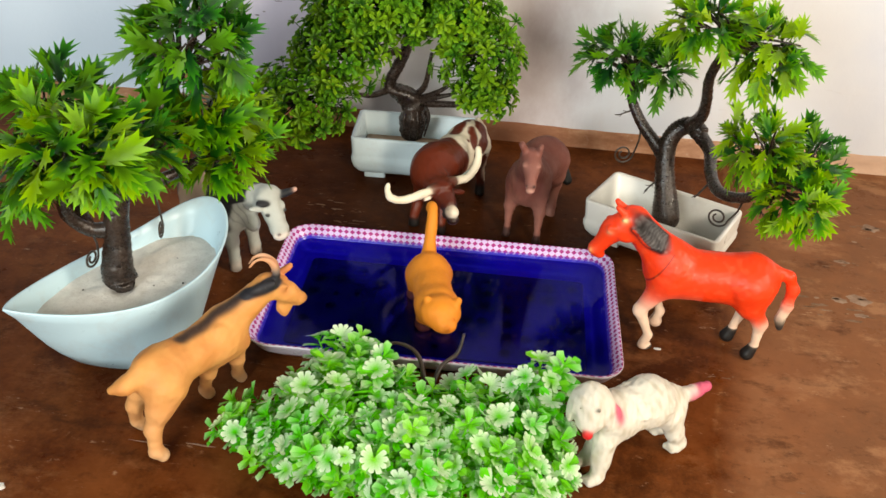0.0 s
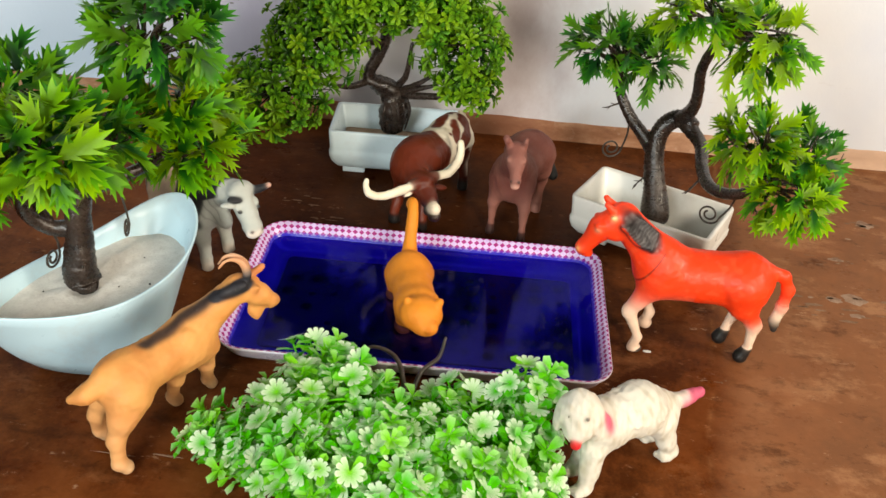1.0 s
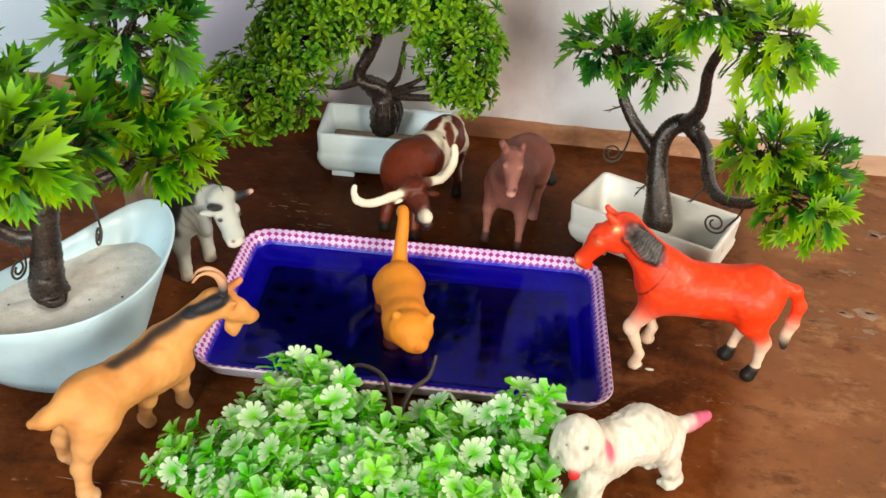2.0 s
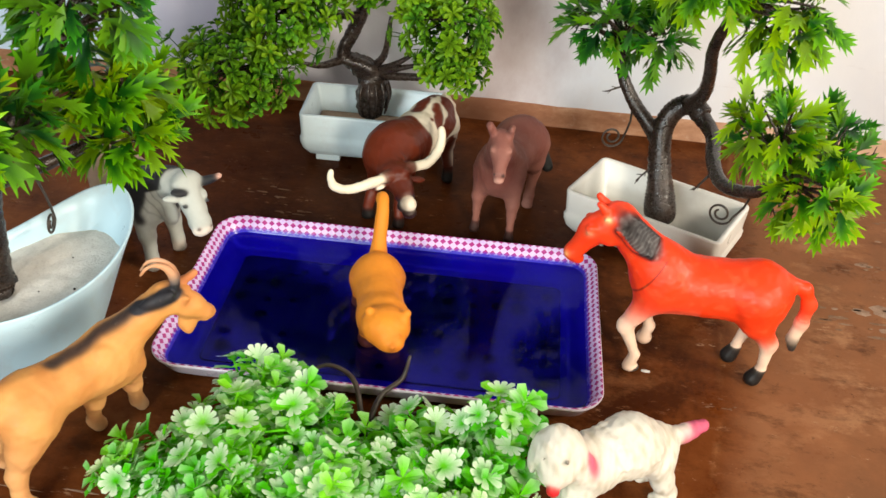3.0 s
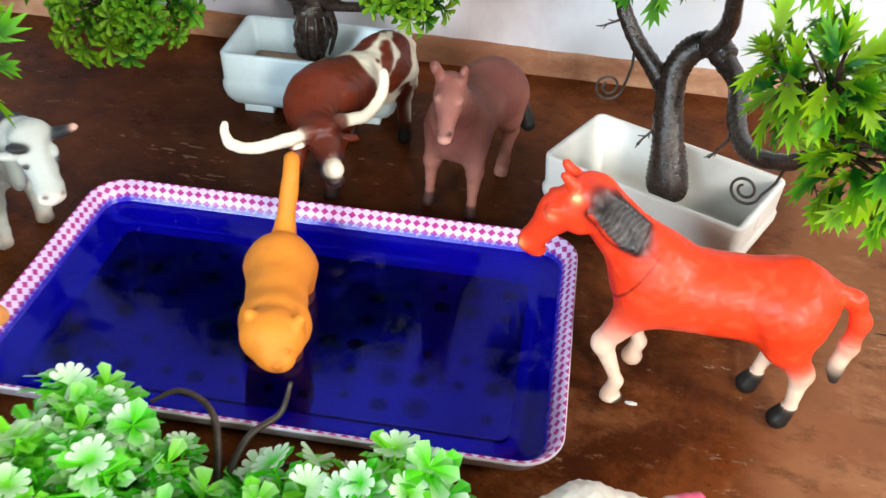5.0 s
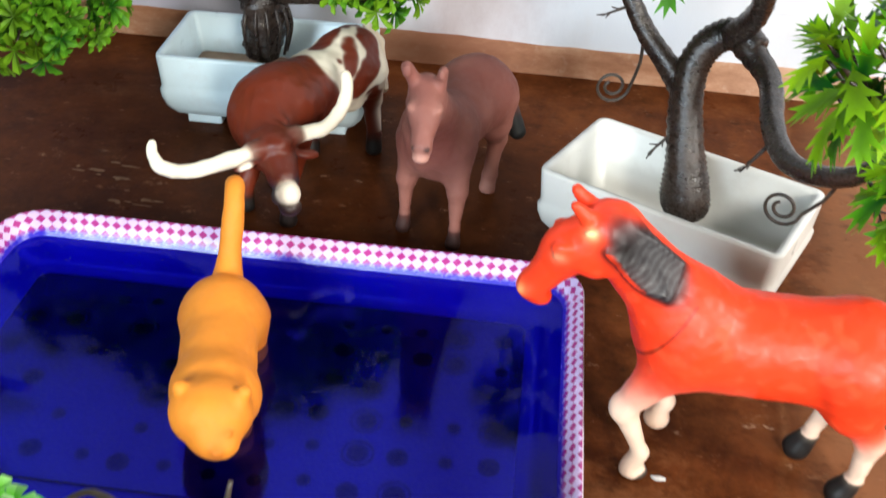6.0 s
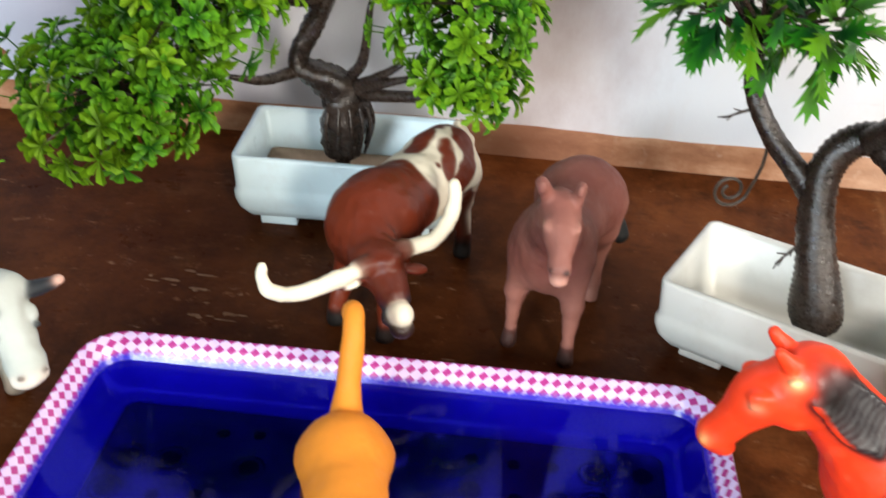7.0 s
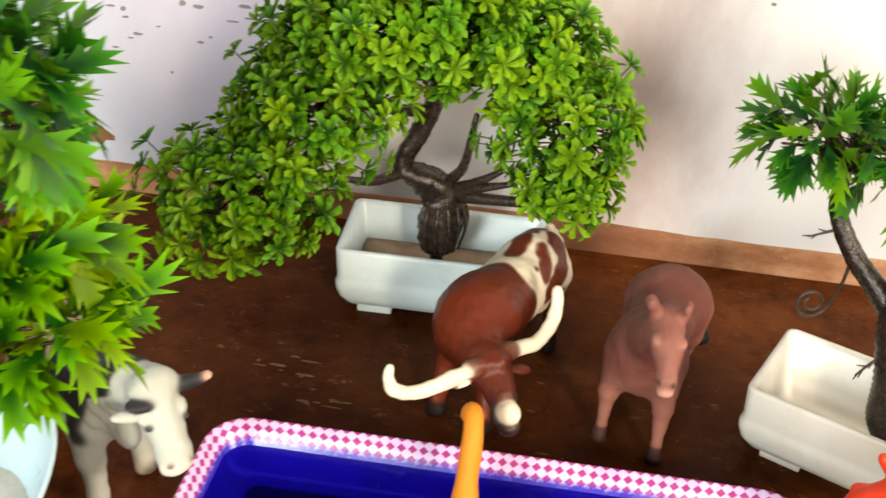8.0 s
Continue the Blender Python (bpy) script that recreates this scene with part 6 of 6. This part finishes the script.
def goat():
    f = Figure(0.001)
    tan, black, pale = (0.66, 0.29, 0.085), (0.016, 0.016, 0.021), (0.66, 0.40, 0.22)
    f.rod((-0.182, -0.186, 0.064), 0.0180, (-0.154, -0.142, 0.066), 0.0175, tan, 0.012)
    f.egg((-0.182, -0.187, 0.063), (0.0205, 0.0185, 0.0205), tan, 0.010, (0, 0, 54))
    f.egg((-0.151, -0.137, 0.065), (0.019, 0.0165, 0.022), tan, 0.010, (0, 0, 54))
    f.rod((-0.147, -0.132, 0.076), 0.0138, (-0.123, -0.117, 0.098), 0.0098, tan, 0.010)
    f.rod((-0.119, -0.115, 0.102), 0.0100, (-0.107, -0.110, 0.094), 0.0082, tan, 0.005)
    f.rod((-0.107, -0.110, 0.093), 0.0078, (-0.0985, -0.1065, 0.0870), 0.0056, tan, 0.004)
    f.egg((-0.0965, -0.1055, 0.0866), (0.0046, 0.0044, 0.0040), tan, 0.002)
    f.egg((-0.1000, -0.1070, 0.0830), (0.0048, 0.0040, 0.0026), tan, 0.0012)
    # wedge of beard under the jaw
    f.rod((-0.110, -0.111, 0.0870), 0.0046, (-0.1085, -0.1108, 0.0730), 0.0020, tan, 0.003)
    f.egg((-0.1085, -0.1108, 0.0800), (0.0062, 0.0034, 0.0070), tan, 0.003, (0, 25, 22))
    f.egg((-0.1215, -0.1240, 0.1040), (0.0115, 0.0040, 0.0046), (0.020, 0.020, 0.024), 0.0012, (0, -23, 18))
    f.rod((-0.1130, -0.1040, 0.1060), 0.0026, (-0.1060, -0.0985, 0.1105), 0.0022, (0.66, 0.24, 0.10), 0.0012)
    for s in (-1, 1):
        ox, oy = -0.0010 * s, s * 0.0026
        rows = smooth_path([(-0.1135 + ox, -0.113 + oy, 0.108, 0.0027), (-0.1135 + ox, -0.113 + oy, 0.1165, 0.0025), (-0.1165 + ox, -0.1142 + oy, 0.1240, 0.0021), (-0.1225 + ox, -0.1165 + oy, 0.1275, 0.0017), (-0.1280 + ox, -0.1190 + oy, 0.1262, 0.0014), (-0.1315 + ox, -0.1205 + oy, 0.1215, 0.0010)], 4)
        f.chain([tuple(r) for r in rows[:6]], (0.10, 0.085, 0.085), 0.001)
        f.chain([tuple(r) for r in rows[5:]], (0.58, 0.34, 0.22), 0.001)
        f.egg((-0.1085 + 2.0 * ox, -0.1110 + 2.0 * oy, 0.1030), (0.0040, 0.0026, 0.0020), tan, 0.0015)
    f.egg((-0.1062, -0.1175, 0.1005), (0.0019, 0.0017, 0.0015), black, 0.0008)
    f.egg((-0.1110, -0.1030, 0.1005), (0.0019, 0.0017, 0.0015), black, 0.0008)
    f.egg((-0.0935, -0.1075, 0.0880), (0.0010, 0.0010, 0.0008), black, 0.0006)
    # folds of the throat and the shoulder blade
    f.egg((-0.146, -0.148, 0.069), (0.0100, 0.0080, 0.0170), tan, 0.002, (0, -20, 54))
    f.egg((-0.176, -0.196, 0.064), (0.0140, 0.0080, 0.0170), tan, 0.003, (0, 15, 54))
    for x, y, kx, ky, fx, fy in ((-0.155, -0.148, -0.162, -0.146, -0.169, -0.138), (-0.142, -0.130, -0.146, -0.124, -0.149, -0.114)):
        f.rod((x, y, 0.056), 0.0095, (kx, ky, 0.034), 0.0060, tan, 0.007)
        f.rod((kx, ky, 0.034), 0.0056, (fx, fy, 0.010), 0.0046, tan, 0.004)
        f.rod((fx, fy, 0.009), 0.0050, (fx + 0.002, fy + 0.002, 0.004), 0.0050, pale, 0.003)
    for x, y, kx, ky, fx, fy in ((-0.174, -0.197, -0.183, -0.210, -0.181, -0.213), (-0.192, -0.180, -0.206, -0.187, -0.208, -0.183)):
        f.rod((x, y, 0.058), 0.0140, ((x + kx) / 2, (y + ky) / 2, 0.044), 0.0098, tan, 0.008)
        f.rod(((x + kx) / 2, (y + ky) / 2, 0.044), 0.0094, (kx, ky, 0.028), 0.0062, tan, 0.006)
        f.rod((kx, ky, 0.028), 0.0058, (fx, fy, 0.010), 0.0050, tan, 0.004)
        f.rod((fx, fy, 0.009), 0.0052, (fx + 0.003, fy + 0.003, 0.004), 0.0052, pale, 0.003)
    f.rod((-0.191, -0.200, 0.072), 0.0085, (-0.200, -0.209, 0.066), 0.0068, tan, 0.005)
    f.rod((-0.200, -0.209, 0.066), 0.0068, (-0.2085, -0.2130, 0.0640), 0.0030, tan, 0.003)

    def tint(p, c):
        # dark line along the neck and over the poll
        spine = np.array(((-0.1715, -0.1690), (-0.154, -0.1420), (-0.138, -0.1280)))
        d = np.full(len(p), 9.0)
        for a, b in zip(spine, spine[1:]):
            t = np.clip(((p[:, :2] - a) @ (b - a)) / ((b - a) @ (b - a)), 0, 1)
            d = np.minimum(d, np.linalg.norm(p[:, :2] - a - t[:, None] * (b - a), axis=1))
        line = gate(-d, -0.0058, 0.0010) * gate(p[:, 2], 0.074, 0.002)
        a, b = np.array((-0.1170, -0.1235, 0.1085)), np.array((-0.1085, -0.1150, 0.1095))
        t = np.clip(((p - a) @ (b - a)) / ((b - a) @ (b - a)), 0, 1)
        crest = gate(-np.linalg.norm(p - a - t[:, None] * (b - a), axis=1), -0.0046, 0.0006)
        a = a + np.array((-0.007, 0.019, 0.0))
        far = gate(-np.linalg.norm(p - a, axis=1), -0.0050, 0.0006)
        a, b = np.array((-0.1315, -0.1275, 0.1000)), np.array((-0.1115, -0.1215, 0.1082))
        t = np.clip(((p - a) @ (b - a)) / ((b - a) @ (b - a)), 0, 1)
        ear = gate(-np.linalg.norm(p - a - t[:, None] * (b - a), axis=1), -0.0052, 0.0005)
        istan = (c[:, 1:2] > 0.015) & (c[:, 2:] < 0.3)
        m = np.clip(line * 0.96 + crest + far + ear, 0, 1)[:, None] * istan
        c = c * (1 - m) + m * np.array(black)
        rust = np.array([noise.noise((x * 70, y * 70, z * 70)) for x, y, z in p])
        r = np.clip(rust * 0.9 + 0.15, 0, 0.55)[:, None] * istan * (1 - m)
        c = c * (1 - r) + r * np.array((0.56, 0.19, 0.045))
        low = (0.35 * gate(-p[:, 2], -0.05, 0.01))[:, None] * (1 - m)
        return c * (1 - low) + low * np.array(pale)

    return toy("toy_goat", f, (-0.17, -0.165, 0), TOY_MATTE, "tan toy goat with dark horns and a dark back stripe", "toy goat", shift=(0.0051, -0.0028), turn=1.3, grow=0.991, tint=tint, soft=0.0012, lumps=((0.0010, 75, 75, 75), (0.0004, 210, 210, 210)))


def dog():
    f = Figure(0.001)
    white, pink, red, eye = (0.64, 0.61, 0.53), (0.55, 0.09, 0.16), (0.66, 0.012, 0.02), (0.20, 0.18, 0.16)
    f.rod((0.155, -0.158, 0.050), 0.0175, (0.177, -0.140, 0.0495), 0.0185, white, 0.010)
    f.rod((0.177, -0.140, 0.0495), 0.0185, (0.192, -0.128, 0.041), 0.0150, white, 0.010)
    # locks of hair down the flanks
    lock = random.Random(4)
    for i in range(46):
        t, g = lock.uniform(-0.1, 0.72), lock.uniform(-60, 80)
        cx, cy, cz, r = 0.155 + 0.037 * t, -0.158 + 0.030 * t, 0.050 - 0.006 * max(t - 0.5, 0) * 2, 0.0168 + 0.0012 * math.sin(3 * t)
        n = Vector((0.63 * math.sin(radians(g)), -0.78 * math.sin(radians(g)), math.cos(radians(g))))
        a = Vector((cx, cy, cz)) + n * r
        b = a + Vector((0.0060, 0.0046, 0)) + Vector((0.62, -0.78, 0)) * (0.003 * math.sin(radians(g))) - Vector((0, 0, 0.0035)) * abs(math.sin(radians(g)))
        f.rod(a - n * 0.0006, 0.0016, b - n * 0.0004, 0.0009, white, 0.0022)
    f.egg((0.193, -0.127, 0.0365), (0.0170, 0.0150, 0.0165), white, 0.008, (0, 0, 42))
    f.egg((0.152, -0.160, 0.045), (0.017, 0.0165, 0.0210), white, 0.008, (0, 0, 42))
    f.rod((0.149, -0.166, 0.050), 0.0130, (0.137, -0.174, 0.066), 0.0135, white, 0.008)
    f.egg((0.1320, -0.176, 0.0695), (0.0155, 0.0155, 0.0172), white, 0.005)
    f.egg((0.132, -0.186, 0.0610), (0.0092, 0.0092, 0.0095), white, 0.005)
    f.egg((0.1195, -0.175, 0.064), (0.0042, 0.0078, 0.0145), white, 0.002, (0, 6, 0))
    f.egg((0.1448, -0.177, 0.064), (0.0042, 0.0078, 0.0145), white, 0.002, (0, -6, 0))
    f.egg((0.1315, -0.1945, 0.0560), (0.0042, 0.0030, 0.0044), red, 0.001)
    f.egg((0.1240, -0.1905, 0.0760), (0.0012, 0.0011, 0.0009), eye, 0.001)
    f.egg((0.1372, -0.1905, 0.0760), (0.0012, 0.0011, 0.0009), eye, 0.001)
    f.egg((0.1515, -0.1755, 0.0620), (0.0036, 0.0044, 0.0110), pink, 0.001, (0, -15, 40))
    for x, y, fx, fy in ((0.147, -0.174, 0.145, -0.182), (0.146, -0.160, 0.138, -0.162), (0.198, -0.136, 0.2085, -0.132), (0.187, -0.118, 0.196, -0.114)):
        f.rod((x, y, 0.034), 0.0092, ((x + fx) / 2, (y + fy) / 2, 0.018), 0.0070, white, 0.006)
        f.rod(((x + fx) / 2, (y + fy) / 2, 0.018), 0.0068, (fx, fy, 0.006), 0.0062, white, 0.005)
        f.egg((fx - 0.003, fy - 0.003, 0.004), (0.0074, 0.0064, 0.0046), white, 0.003, (0, 0, 42))
        for k in (-1, 0, 1):
            f.egg((fx - 0.0075 + 0.0022 * k, fy - 0.0055 - 0.0022 * k, 0.0030), (0.0024, 0.0022, 0.0026), white, 0.0008)
    f.rod((0.205, -0.118, 0.042), 0.0068, (0.2125, -0.1155, 0.045), 0.0055, white, 0.005)
    f.rod((0.213, -0.1155, 0.0435), 0.0062, (0.2240, -0.110, 0.0480), 0.0042, pink, 0.002)

    def tint(p, c):
        fur = np.array([noise.noise((x * 240 + y * 200, y * 60 - x * 60, z * 140)) for x, y, z in p])
        m = np.clip(fur * 0.9 + 0.05, 0, 0.6)[:, None]
        return c * (1 - m) + m * c * np.array((0.66, 0.60, 0.48))

    return toy("toy_dog", f, (0.17, -0.15, 0), TOY_FUR, "white toy dog with red nose, pink collar tag and pink-tipped tail", "toy dog", shift=(0.0025, 0.0085), turn=-0.4, grow=0.978, tint=tint, soft=0.0007, lumps=((0.0006, 90, 90, 90), (0.0007, 330, 120, 130)))


def cat():
    f = Figure(0.001)
    orange, deep = (0.70, 0.225, 0.020), (0.62, 0.17, 0.015)
    f.rod((-0.017, 0.032, 0.031), 0.0180, (-0.004, -0.016, 0.032), 0.0172, orange, 0.010)
    f.egg((-0.017, 0.034, 0.031), (0.0188, 0.0195, 0.0185), orange, 0.008)
    f.egg((-0.002, -0.020, 0.032), (0.0186, 0.0165, 0.0178), orange, 0.008)
    f.egg((0.002, -0.036, 0.040), (0.0178, 0.0155, 0.0150), orange, 0.004)
    f.egg((0.007, -0.0475, 0.035), (0.0105, 0.0075, 0.0075), orange, 0.004)
    f.egg((0.010, -0.0540, 0.0365), (0.0030, 0.0022, 0.0022), deep, 0.001)
    f.rod((-0.007, -0.036, 0.047), 0.0054, (-0.0100, -0.036, 0.0530), 0.0034, orange, 0.002)
    f.rod((0.013, -0.035, 0.047), 0.0054, (0.0165, -0.034, 0.0530), 0.0034, orange, 0.002)
    for s in (-1, 1):
        f.egg((0.006 + s * 0.007, -0.0485, 0.0425), (0.0026, 0.0016, 0.0012), deep, 0.001)
    for x, y in ((-0.014, -0.012), (0.003, -0.012), (-0.029, 0.034), (-0.005, 0.038)):
        f.rod((x, y, 0.028), 0.0088, (x, y - 0.002, 0.009), 0.0070, deep, 0.006)
        f.egg((x, y - 0.003, 0.0068), (0.0076, 0.0088, 0.0045), deep, 0.003)
    for it in f.items:
        for c in (it[1], it[3]) if it[0] == "rod" else (it[1],):
            c += np.array((0.003, -0.002, -0.08 * c[2]))
    f.chain([tuple(r) for r in smooth_path([(-0.0165, 0.046, 0.036, 0.0075), (-0.0170, 0.055, 0.046, 0.0054), (-0.0172, 0.062, 0.058, 0.0048), (-0.0172, 0.067, 0.067, 0.0046), (-0.0180, 0.0725, 0.0735, 0.0044), (-0.0195, 0.0775, 0.0738, 0.0042), (-0.0212, 0.0800, 0.0690, 0.0036)], 5)], orange, 0.0015)
    return toy("toy_cat", f, (-0.006, 0.01, 0.0024), TOY_MATTE, "plain orange toy cat with a raised tail, standing in the water", "toy cat", shift=(0.0027, 0.0018), turn=1.2, grow=1.0, soft=0.0014, floor=0.0024, lumps=((0.0006, 60, 60, 60), (0.0002, 220, 220, 220)))


red_horse()
brown_foal()
longhorn()
cow()
goat()
dog()
cat()
